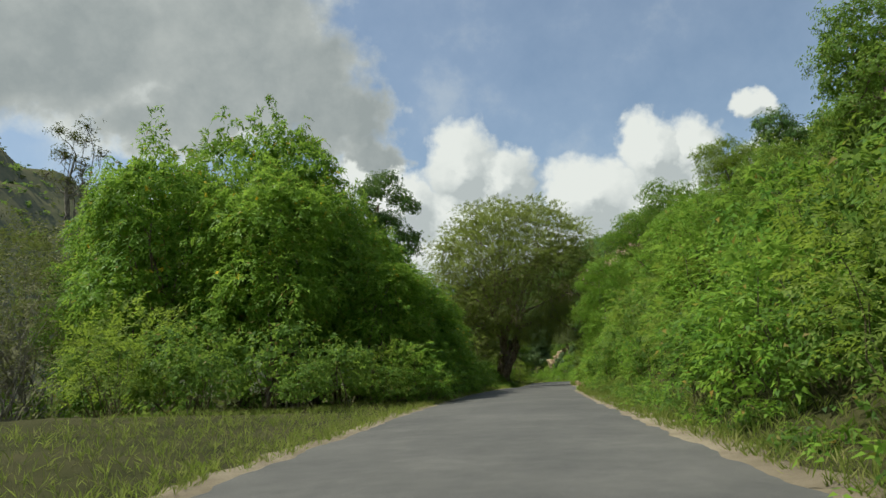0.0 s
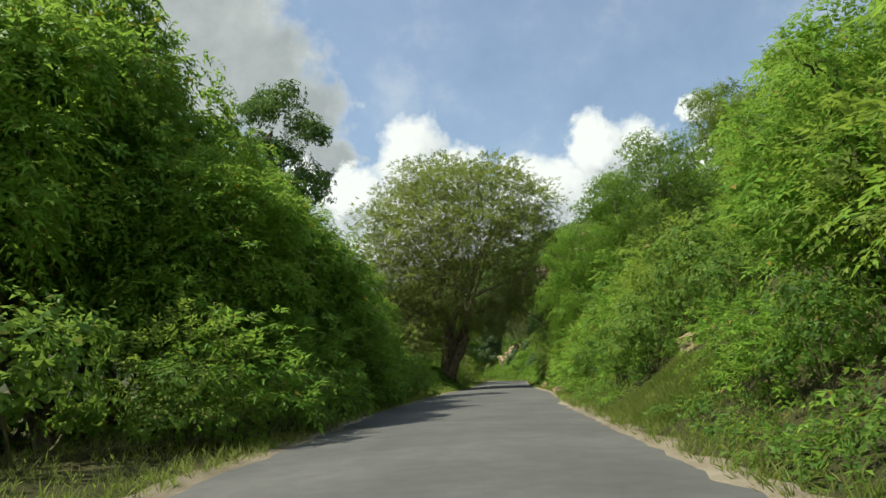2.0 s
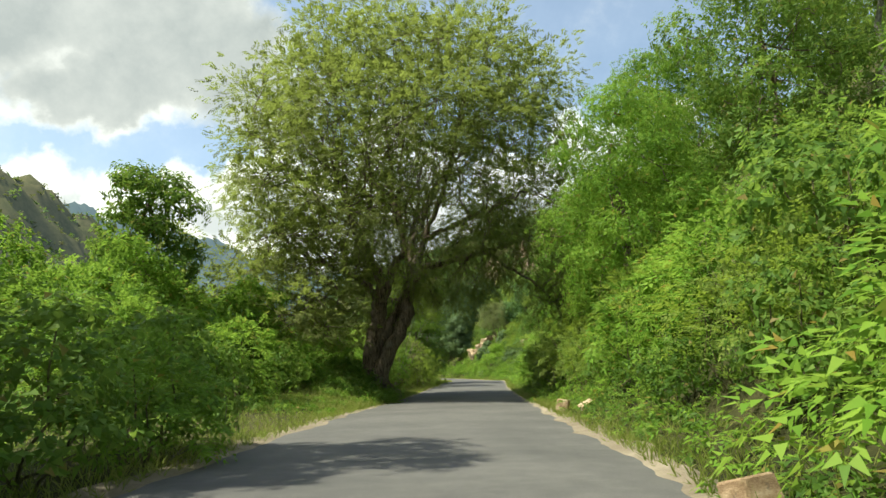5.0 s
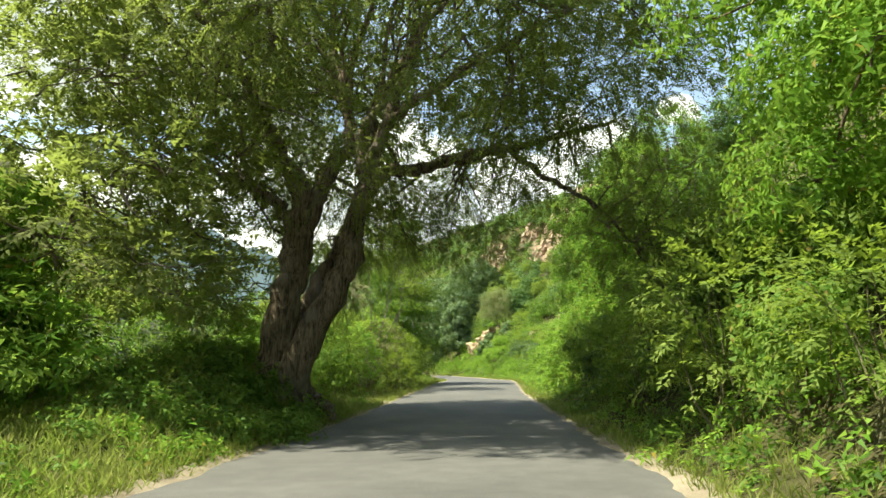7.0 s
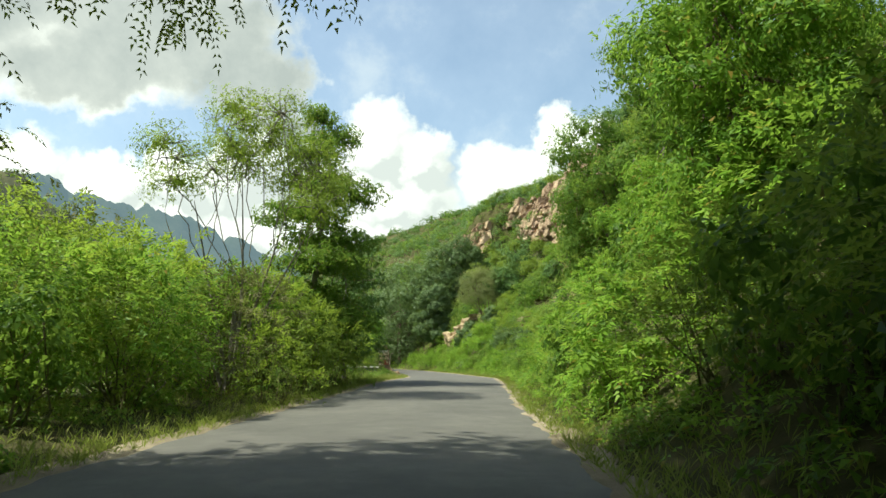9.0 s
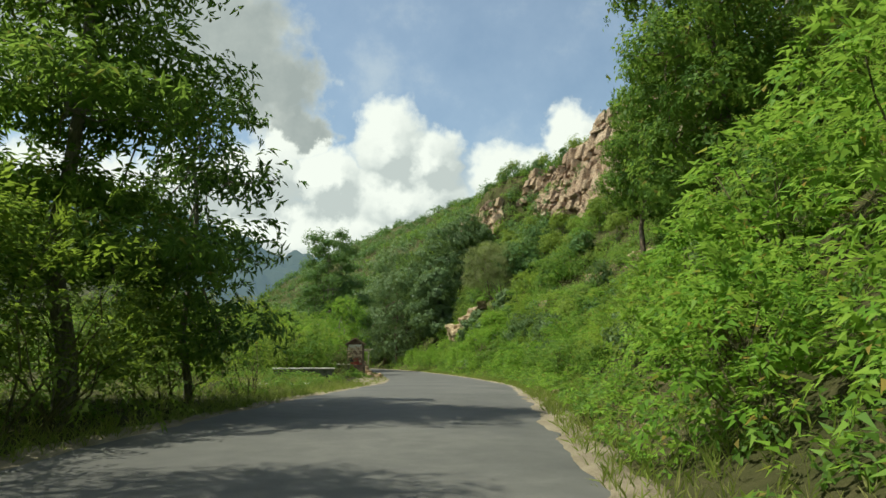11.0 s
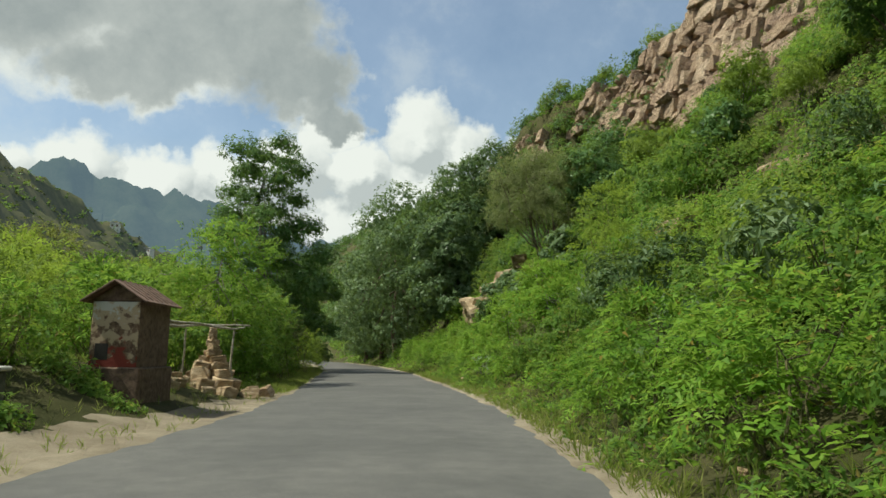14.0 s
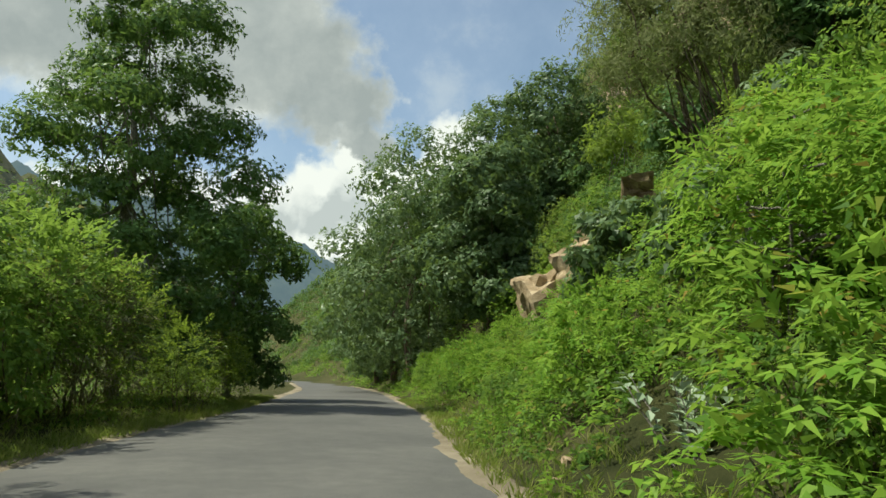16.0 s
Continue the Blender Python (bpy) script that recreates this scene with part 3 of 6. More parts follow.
def strip(name, lo, hi, mat, y0=-30, y1=330, step=0.4, cols=6, ragged=0.0, lift=0.0, camber=0.0, label="", seed=1, drape=False):
    """A band along the road between two offsets from its right edge."""
    ys = np.arange(y0, y1, step)
    f = np.linspace(0, 1, cols)
    a = lo + ragged * (waves(ys, ys * 0.3, 0.9, seed) + 0.6 * waves(ys, ys * 0.2, 3.1, seed + 5))
    b = hi + ragged * (waves(ys, ys * 0.3, 0.8, seed + 9) + 0.6 * waves(ys, ys * 0.2, 2.7, seed + 3))
    rng = np.random.default_rng(seed)
    crumble = [sum(np.convolve(rng.normal(0, 1, len(ys)), np.hanning(n + 2)[1:-1] / np.sqrt(n), "same") * w for n, w in ((3, 0.22), (9, 0.4))) for _ in range(2)]
    a, b = a + ragged * crumble[0], b + ragged * crumble[1]
    off = a[:, None] * (1 - f)[None] + b[:, None] * f[None]
    X = right_edge(ys)[:, None] + off
    Y = np.repeat(ys[:, None], cols, 1)
    Z = road_z(ys)[:, None] + lift + camber * (1 - (2 * f - 1) ** 2)[None]
    if drape:
        Z = ground_z(X, Y) + lift - 0.09 * np.abs(2 * f - 1)[None] ** 4
    i = (np.arange(len(ys) - 1)[:, None] * cols + np.arange(cols - 1)[None]).ravel()
    quads = np.stack([i, i + 1, i + cols + 1, i + cols], 1)
    return setting(name, mesh_of(name, np.stack([X, Y, Z], -1).reshape(-1, 3), quads, True), mat, label, name)


build_ground()
strip("road", -ROAD_WIDTH, 0, ASPHALT, step=0.2, lift=0.012, camber=0.05, ragged=0.12, cols=11, label="narrow weathered grey asphalt road with crumbling edges")
strip("verge", -0.25, 0.40, DIRT, step=0.12, cols=9, ragged=0.17, drape=True, lift=0.08, label="pale gravel and sand along the hillside edge of the road", seed=4)
strip("verge", -ROAD_WIDTH - 0.6, -ROAD_WIDTH + 0.3, DIRT, step=0.12, cols=9, ragged=0.16, drape=True, lift=0.05, label="pale gravel along the valley edge of the road", seed=7)


def build_pull_off():
    """The bare earth beside the shrine."""
    ys, f = np.arange(110, 152, 0.7), np.linspace(0, 1, 10)
    wide = 1.9 * np.exp(-(((ys - 130) / 11) ** 4)) + 0.35 + 0.25 * waves(ys, ys, 1.1, 3)
    X = (left_edge(ys) + 0.1)[:, None] - wide[:, None] * f[None]
    Y = np.repeat(ys[:, None], 10, 1)
    Z = ground_z(X, Y) + 0.02 - 0.06 * f[None] ** 4
    i = (np.arange(len(ys) - 1)[:, None] * 10 + np.arange(9)[None]).ravel()
    setting("dirt_pull_off", mesh_of("dirt_pull_off", np.stack([X, Y, Z], -1).reshape(-1, 3), np.stack([i, i + 1, i + 11, i + 10], 1), True), DIRT,
            "bare sandy earth beside the road at the shrine", "dirt patch")


build_pull_off()

# ---- hills and cliff ----
def ridge(name, crest, depth, mat, label, rough=0.12, seed=1, cols=150, rows=34):
    """A long hill: its crest runs through the given points (x, y, z), its flanks fall to the plain over that depth."""
    crest = np.asarray(crest, float)
    run = np.r_[0, np.cumsum(np.linalg.norm(np.diff(crest[:, :2], axis=0), axis=1))]
    u = np.linspace(0, run[-1], cols)
    line = np.stack([np.interp(u, run, crest[:, k]) for k in range(3)], 1)
    way = unit(np.gradient(line[:, :2], axis=0))
    across = np.stack([way[:, 1], -way[:, 0]], 1)
    v = np.linspace(-1, 1, rows)
    P = line[:, None, :2] + across[:, None] * (v * depth)[None, :, None]
    fall = (1 - np.abs(v)) ** 1.15
    size = crest[:, 2].max()
    crag = waves(P[..., 0], P[..., 1], size * 0.22, seed) + 0.6 * waves(P[..., 0], P[..., 1], size * 0.09, seed + 2) + 0.35 * waves(P[..., 0], P[..., 1], size * 0.04, seed + 4)
    Z = (line[:, None, 2] + 4) * fall[None] - 4 + crag * rough * size * np.sqrt(fall)[None] * 0.55
    verts = np.concatenate([P, Z[..., None]], -1).reshape(-1, 3)
    i = (np.arange(cols - 1)[:, None] * rows + np.arange(rows - 1)[None]).ravel()
    setting(name, mesh_of(name, verts, np.stack([i, i + 1, i + rows + 1, i + rows], 1), True), mat, label, "hill")
    return verts


def hill_trees(verts, count, seed, size, leaf):
    """Bushes dotted over a far hillside, as one mesh."""
    rng = np.random.default_rng(seed)
    k = rng.integers(0, len(verts) - 40, count)
    f = rng.uniform(0, 1, (count, 1))
    p = verts[k] * (1 - f) + verts[k + 1] * f
    p = np.repeat(p, 5, 0) + rng.normal(0, size * 0.55, (count * 5, 3)) * [1, 1, 0.5]
    v, t = leaves_at(rng, p, np.tile([0, 0, 1.0], (len(p), 1)), 3, size, size * 0.7, (30, 100), 0.2, True)
    me = mesh_of("hillside_bushes", v, t)
    me.materials.append(leaf)
    tagged(new("hillside_bushes", me), "olive bushes dotted over the valley side", "bushes", kind="stuff")


# scrub colours plus a faint emission that stands for haze before the near hill
HILL_NEAR = far_material("scrub_hillside_haze_glow", (0.035, 0.048, 0.016), (0.135, 0.122, 0.06), (0.20, 0.26, 0.29), 0.10)
# both ridges: painted haze glow and its share, stronger with distance
HILL_FAR = far_material("wooded_ridge_haze_glow", (0.02, 0.035, 0.015), (0.075, 0.085, 0.05), (0.17, 0.245, 0.31), 0.55)
HILL_FARTHEST = far_material("far_ridge_haze_glow", (0.03, 0.045, 0.03), (0.07, 0.085, 0.06), (0.26, 0.36, 0.44), 0.8)
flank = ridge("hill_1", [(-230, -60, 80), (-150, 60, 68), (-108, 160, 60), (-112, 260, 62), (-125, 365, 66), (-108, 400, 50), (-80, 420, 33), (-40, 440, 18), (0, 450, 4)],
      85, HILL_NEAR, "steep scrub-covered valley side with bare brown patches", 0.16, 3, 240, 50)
hill_trees(flank, 5200, 9, 1.0, LEAF_DRY)
hill_trees(flank, 3600, 10, 1.2, LEAF_DARK)
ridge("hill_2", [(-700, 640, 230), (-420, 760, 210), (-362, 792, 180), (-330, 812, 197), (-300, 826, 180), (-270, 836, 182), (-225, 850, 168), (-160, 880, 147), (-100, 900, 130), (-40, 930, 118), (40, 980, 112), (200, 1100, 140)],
      260, HILL_FAR, "wooded ridge across the valley, with haze painted in as glow", 0.15, 5, 320, 40)
ridge("hill_3", [(-900, 1900, 420), (-300, 2000, 300), (0, 2050, 290), (260, 2000, 320), (600, 1900, 420)], 600, HILL_FARTHEST, "far ridge whose pale blue haze is painted in as glow", 0.06, 8)


def angular_block(bm, rng, m, size):
    """A broken block: the hull of a jittered box, with some of its corners split off."""
    pts = []
    for i in range(8):
        c = np.array([(i & 1) - 0.5, (i >> 1 & 1) - 0.5, (i >> 2 & 1) - 0.5])
        if rng.uniform() < 0.35:
            for k in rng.choice(3, 2, replace=False):
                q = c.copy()
                q[k] *= rng.uniform(0.2, 0.7)
                pts.append(q)
        else:
            pts.append(c * rng.uniform(0.8, 1.08, 3))
    verts = [bm.verts.new(m @ Vector(p * size)) for p in pts]
    bmesh.ops.convex_hull(bm, input=verts)


def face_x(y, z):
    """The leaning plane of the rock face."""
    return 41.2 - 0.26 * (y - 175.3) + 0.42 * (z - 31.4)


def rock_face(name, label, y0, y1, top, foot, plane, seed, scale=1.0):
    """A cliff of broken sandstone: uneven courses of angular blocks in front of a rough core."""
    rng = np.random.default_rng(seed)
    ys, vs = np.arange(y0, y1, 0.8), np.linspace(-0.15, 1.0, 16)
    core = []
    for y in ys:
        lo, hi = float(np.interp(y, *foot)), float(np.interp(y, *top))
        for v in vs:
            z = lo + (hi - lo) * v
            core.append((plane(y, z) + 0.55 + 0.5 * noise.noise(Vector((y * 0.6, z * 0.6, seed))), y, z))
    i = (np.arange(len(ys) - 1)[:, None] * 16 + np.arange(15)[None]).ravel()
    ob = setting(name, mesh_of("cliff", core, np.stack([i, i + 1, i + 17, i + 16], 1)), CLIFF, label, "cliff")
    z = min(foot[1]) - 0.5
    while z < max(top[1]):
        tall = scale * rng.choice([0.5, 0.8, 1.3, 2.1], p=[0.25, 0.3, 0.25, 0.2])
        y = y0 - rng.uniform(0, 1.5)
        while y < y1:
            wide = scale * rng.choice([0.7, 1.1, 1.7, 2.8]) * rng.uniform(0.8, 1.2)
            yc, zc = y + wide / 2, z + tall / 2 + 0.35 * noise.noise(Vector((y * 0.25, z * 0.3, 4.0)))
            lo, hi = float(np.interp(yc, *foot)), float(np.interp(yc, *top))
            if lo - 0.4 < zc < hi + 0.3 * rng.uniform(-1, 1) and rng.uniform() < 0.94:
                proud = 0.4 * rng.uniform(-0.6, 1) + 1.9 * noise.noise(Vector((yc * 0.16, zc * 0.22, seed + 0.5)))
                deep = 1.6 * scale
                m = Matrix.Translation((plane(yc, zc) - proud + 0.25, yc, zc)) @ Euler((rng.normal(0, 0.08), 0.25 + rng.normal(0, 0.12), rng.normal(0.15, 0.16))).to_matrix().to_4x4()
                bm = bmesh.new()
                angular_block(bm, rng, m, np.array([deep, wide * rng.uniform(0.9, 1.06), tall * rng.uniform(0.9, 1.12)]))
                part("rock_block", bm, CLIFF, ob)
            y += wide
        z += tall * 0.94
    bm = bmesh.new()
    for k in range(int(5.0 * (y1 - y0))):
        y = rng.uniform(y0, y1)
        lo, hi = float(np.interp(y, *foot)), float(np.interp(y, *top))
        z = rng.uniform(lo - 0.3, hi)
        m = Matrix.Translation((plane(y, z) - 0.3 - 1.5 * noise.noise(Vector((y * 0.16, z * 0.22, seed + 0.5))), y, z)) @ Euler(rng.normal(0, 0.5, 3)).to_matrix().to_4x4()
        angular_block(bm, rng, m, rng.uniform(0.3, 1.0, 3) * [1.4, 1, 0.8] * scale)
    part("rubble", bm, CLIFF, ob)["kind"] = "stuff"


rock_face("cliff", "broken tan sandstone cliff above the bushes", 153.0, 203.0,
          ([153, 158, 163, 172, 177, 180, 184, 190, 194.5, 199, 203], [23, 29, 31.6, 32.2, 31.6, 30.3, 28.3, 28.8, 29.9, 28.8, 26.5]),
          ([153, 163, 170, 175, 184, 192, 203], [16.6, 17.6, 19.0, 19.8, 21.6, 25.0, 25.5]), face_x, 3)
rock_face("cliff", "small tan crag on the slope past the main cliff", 194.0, 203.5, ([194, 196.5, 200, 203.5], [22.5, 26.6, 26.8, 23.5]), ([194, 203.5], [21.0, 21.5]),
          lambda y, z: 28.7 - 0.5 * (y - 198.6) + 0.45 * (z - 24.2), 5, 0.8)


# ---- plants: one prototype of each kind, then copies that share its meshes ----
def stand(x, y, scale=1.0, turn=0.0, sink=0.08, tall=1.0, lean=(0, 0)):
    return pose(x, y, float(ground_z(x, y)) - sink, lean[0], lean[1], turn) @ Matrix.Diagonal((scale, scale, scale * tall, 1))


def sow(makers, spots):
    """Sets plants at spots (x, y, scale, turn, tall); makers are tried in turn and copied after their first use."""
    made = {}
    for i, (x, y, scale, turn, tall) in enumerate(spots):
        k = i % len(makers)
        m = stand(x, y, scale, turn, tall=tall)
        if k in made:
            copy_thing(made[k], m @ Matrix.Diagonal([1 / a for a in made[k].scale] + [1]))
        else:
            made[k] = makers[k]()
            made[k].matrix_basis = m


def lance_shrub(seed):
    def make():
        ob = thing("shrub", "bright green roadside shrub with drooping lance-shaped leaves", "shrub", group="lance-leaved shrubs on the bank")
        return plant_parts(ob, seed, 1.2, 1.95, 9, 290, 9, 0.17, 0.06, LEAF_BRIGHT, droop=0.45, frond=0.30)
    return make


def broad_shrub(seed):
    def make():
        ob = thing("shrub", "mid-green bushy shrub with small oval leaves", "shrub", group="oval-leaved shrubs on the bank")
        return plant_parts(ob, seed, 1.2, 1.8, 9, 400, 6, 0.105, 0.06, LEAF_MID, droop=0.2, flat=True)
    return make


def feather_shrub(seed):
    def make():
        ob = thing("shrub", "light olive thorny shrub with feathery foliage", "shrub", group="feathery shrubs")
        return plant_parts(ob, seed, 1.3, 2.2, 7, 330, 9, 0.12, 0.045, LEAF_FEATHER, droop=0.3, shell=0.6, stems=10, stem_r=0.022, frond=0.32)
    return make


def dry_shrub(seed):
    def make():
        ob = thing("shrub", "greyish half-dry shrub with sparse leaves and bare twigs", "shrub", group="half-dry shrubs")
        return plant_parts(ob, seed, 1.2, 1.7, 6, 230, 5, 0.12, 0.04, LEAF_DRY, STEM, 22, 0.016, 0.3, 0.8)
    return make


def dark_shrub(seed):
    def make():
        ob = thing("shrub", "dark green shrub with large glossy leaves", "shrub", group="dark glossy shrubs")
        return plant_parts(ob, seed, 1.3, 2.2, 7, 250, 5, 0.2, 0.1, LEAF_BEND, droop=0.45)
    return make


def bank_spots(rng, s, y0, y1, step, scale, skip=()):
    out = []
    for y in np.arange(y0, y1, step):
        yy, ss = y + rng.uniform(-0.45, 0.45) * step, s + rng.uniform(-0.5, 0.5)
        if any(a < yy < b for a, b in skip):
            continue
        out.append((float(right_edge(yy)) + ss, yy, scale * rng.uniform(0.72, 1.3), rng.uniform(0, 360), rng.uniform(0.85, 1.2)))
    return out


def plant_bank():
    rng = np.random.default_rng(5)
    opening = [(26.6, 31.6)]
    front = bank_spots(rng, 1.75, 3, 102, 1.7, 0.92, opening) + bank_spots(rng, 1.9, 102, 185, 1.8, 0.72, [(147.0, 150.8)])
    second = bank_spots(rng, 3.7, 2, 102, 2.0, 1.25, [(27.6, 29.6)]) + bank_spots(rng, 3.9, 102, 144, 2.2, 0.85) + bank_spots(rng, 3.4, 144, 185, 2.2, 0.5)
    spots = front + second
    kinds = {"lance": [], "broad": [], "feather": [], "dark": [], "dry": []}
    for sp in spots:
        w = waves(sp[0] * 1.0, sp[1], 4.2, 7) + rng.normal(0, 0.3)
        k = "lance" if w > 0.05 else "broad" if w > -0.42 else "feather" if w > -0.75 else "dark" if w > -1.0 and sp[1] > 50 else "broad" if sp[1] < 50 else "dry"
        if k == "lance" and 57 < sp[1] < 73:
            k = "feather" if w > 0.5 else "broad"
        kinds[k].append(sp)
    sow([lance_shrub(11), lance_shrub(12), lance_shrub(13)], kinds["lance"])
    sow([broad_shrub(21), broad_shrub(22)], kinds["broad"])
    sow([feather_shrub(31)], kinds["feather"])
    sow([dark_shrub(41)], kinds["dark"])
    sow([dry_shrub(51)], kinds["dry"])


plant_bank()
LEFT_LANCE = [(-1.6, 57, 1.5), (-3.6, 59, 1.9), (0.6, 61, 1.3), (-2.2, 63.5, 1.9), (-5.5, 63, 2.3), (1.0, 66, 1.3), (-1.0, 68, 2.0), (-4.4, 68, 2.3), (3.2, 84, 1.7), (5.3, 86.5, 1.5), (1.5, 77, 1.6), (-1.5, 79, 2.1), (-4.5, 76, 2.3), (2.8, 80.5, 1.3), (-4.0, 84, 2.4),
              (1.0, 88, 2.0), (3.6, 91, 2.0), (5.2, 95, 1.9), (0.5, 93, 2.2), (6.6, 128, 1.0), (7.6, 132, 1.15), (9.2, 137.0, 1.2), (6.0, 137, 1.5), (9.3, 143, 1.3), (7.7, 146.5, 1.4)]
LEFT_BROAD = [(0.2, 59.5, 1.2), (1.6, 64, 1.0), (-3.4, 66, 1.6), (5.0, 82.5, 1.1), (3.0, 97, 2.0), (6.0, 98.5, 1.9), (4.6, 101.5, 2.0), (8.6, 104, 1.3), (2.8, 100, 2.0), (8.0, 129, 0.8),
              (4.6, 130, 1.3), (2.6, 134, 1.6), (7.9, 140, 1.5), (4.2, 139.5, 1.7), (0.6, 130.5, 1.6), (-1.5, 136, 1.9), (10.2, 146, 1.0), (8.9, 149.5, 1.3), (10.4, 152.5, 1.1), (8.4, 155, 1.5), (6.3, 158, 1.7)]
LEFT_LANCE += [(5.4, 129.6, 1.5), (7.5, 130.4, 1.35), (3.2, 130.2, 1.6), (4.4, 119.5, 0.7), (2.2, 121.0, 0.9), (0.4, 117.5, 0.8), (3.8, 124.6, 0.9), (-1.6, 121.5, 1.3), (0.8, 126.5, 1.4), (-3.2, 127, 1.8), (9.0, 128.6, 0.75), (10.0, 142.2, 1.2), (9.6, 132.3, 0.72), (8.9, 133.6, 1.0)]
LEFT_BROAD += [(6.4, 131.8, 1.6), (1.4, 132.6, 1.9), (8.9, 131.2, 1.1), (-2.6, 116, 1.1), (-5, 121, 1.6), (2.4, 114.5, 0.6), (9.9, 150, 1.3)]
LEFT_BROAD += [(8.6, 152, 2.0), (6.6, 148.5, 2.2), (8.2, 156.5, 2.1), (5.2, 155, 2.4)]
LEFT_MIXED = [(9.3, 125.4, 1.2), (10.4, 127.3, 1.0), (7.9, 126.0, 1.2), (6.2, 124.0, 1.0), (4.8, 126.5, 1.4), (2.6, 124.0, 1.3)]
LEFT_FEATHER = [(4.3, 89, 1.9), (6.1, 92.3, 1.7), (6.4, 97, 1.9), (3.4, 86, 1.9), (1.6, 91, 2.3), (-6, 137, 2.4), (-1, 142, 2.4), (-4.6, 145, 2.6), (3, 145, 2.3), (0.4, 150, 2.6), (-9, 141, 2.6), (-8, 149, 2.8), (4.6, 151, 2.3), (-12, 133, 2.4), (-2.4, 157, 2.8), (2.4, 158.5, 2.6), (-13, 146, 2.8), (-7, 158, 2.8), (7.7, 90, 1.0), (7.9, 95.5, 1.2), (8.5, 98.7, 1.3), (7.2, 102.6, 1.5), (9.6, 107.5, 1.0), (7.4, 109, 1.1), (9.2, 157, 1.5), (7.6, 161, 1.9), (10.6, 160, 1.0), (8.8, 166, 1.5), (6.5, 169, 2.0)]


def big_bush(seed, leaf, what, length, width, spray=0.0):
    def make():
        ob = thing("bush", "tall " + what + " bush in the valley scrub", "bush", group="tall bushes on the valley side")
        return plant_parts(ob, seed, 2.4, 3.8, 18, 900, 9, length * 1.2, width * 1.3, leaf, stems=12, stem_r=0.035, frond=0.42)
    return make


def sow_left(spots, small, big, tall):
    sow(small, [(x, y, k, 47 * i % 360, tall) for i, (x, y, k) in enumerate(spots) if k < 1.45])
    sow(big, [(x, y, k * 0.54, 61 * i % 360, tall) for i, (x, y, k) in enumerate(spots) if k >= 1.45])


NEAR_LANCE, FAR_LANCE = [c for c in LEFT_LANCE if c[1] < 112], [c for c in LEFT_LANCE if c[1] >= 112]
sow_left(FAR_LANCE, [feather_shrub(38), broad_shrub(31), lance_shrub(19)], [big_bush(307, LEAF_FEATHER, "olive", 0.14, 0.045), big_bush(308, LEAF_MID, "mid-green", 0.14, 0.055)], 1.05)
sow_left(NEAR_LANCE, [lance_shrub(14), lance_shrub(15)], [big_bush(301, LEAF_BRIGHT, "bright green", 0.15, 0.05), big_bush(302, LEAF_BRIGHT, "bright green", 0.15, 0.05)], 1.05)
sow_left(LEFT_BROAD, [broad_shrub(23), broad_shrub(24)], [big_bush(303, LEAF_MID, "mid-green", 0.13, 0.07)], 1.1)
sow([broad_shrub(28), dry_shrub(52), feather_shrub(36)], [(x, y, k, 83 * i % 360, 1.0) for i, (x, y, k) in enumerate(LEFT_MIXED)])
sow_left(LEFT_FEATHER, [feather_shrub(32), feather_shrub(33)], [big_bush(304, LEAF_FEATHER, "olive feathery", 0.14, 0.042, 0.35), big_bush(305, LEAF_DRY, "brownish half-dry", 0.13, 0.045, 0.2), big_bush(306, LEAF_FEATHER, "olive feathery", 0.14, 0.042, 0.35)], 1.1)


# the thicket of tall flowering shrubs that overhangs the road
def tall_flowering(seed, tips):
    def make():
        ob = thing("flowering_shrub", "tall dense green shrub with yellow flowers overhanging the road", "shrub", group="tall flowering shrubs")
        return plant_parts(ob, seed, 3.3, 9.0, 30, tips, 9, 0.24, 0.085, LEAF_BRIGHT, BARK_DARK, 9, 0.09, 0.8, 0.4, 90, frond=0.42)
    return make


THICKET = [(-9.0, 33.5, 1.35, 10, 1.28), (-3.0, 31.8, 0.95, 80, 0.85), (-6.6, 34.5, 1.2, 150, 1.22), (-1.6, 36.2, 0.88, 200, 0.85), (-5.0, 39.5, 1.15, 250, 1.05), (-0.9, 40.5, 0.78, 310, 0.85), (-0.5, 44.2, 0.68, 20, 0.82), (-7.0, 28.5, 1.1, 120, 1.1), (-3.6, 44.0, 0.9, 40, 1.0), (-11.8, 29.5, 1.2, 220, 1.15), (-13.6, 34.0, 1.25, 95, 1.2), (-5.2, 36.2, 1.05, 300, 1.16), (-16.5, 35.0, 1.15, 15, 1.15), (-2.6, 38.6, 0.95, 175, 0.9), (-8.0, 36.6, 1.25, 100, 1.22), (-6.2, 31.6, 1.15, 275, 1.12)]
sow([tall_flowering(61, 3600), tall_flowering(62, 3600)], THICKET)
UNDERGROWTH = [(float(left_edge(y)) - 1.2 - 0.5 * math.sin(y * 3), y, 1.05 + 0.25 * math.sin(y * 1.7), 97 * y % 360, 1.0) for y in np.arange(25.5, 50, 1.7)]
sow([broad_shrub(26), lance_shrub(17)], UNDERGROWTH)
THICKET_FRONT = [(-7.2, 20.8, 1.75), (-4.8, 21.8, 1.65), (-9.8, 22.2, 1.8), (-2.9, 24.0, 1.45), (-6.0, 18.9, 1.15), (-8.7, 19.0, 1.2), (-11.6, 24, 1.7), (-3.3, 20.6, 0.9), (-1.4, 26.3, 1.1)]
sow([broad_shrub(25), broad_shrub(29), feather_shrub(34)], [(x, y, k, 71 * i % 360, 1.0) for i, (x, y, k) in enumerate(THICKET_FRONT)])


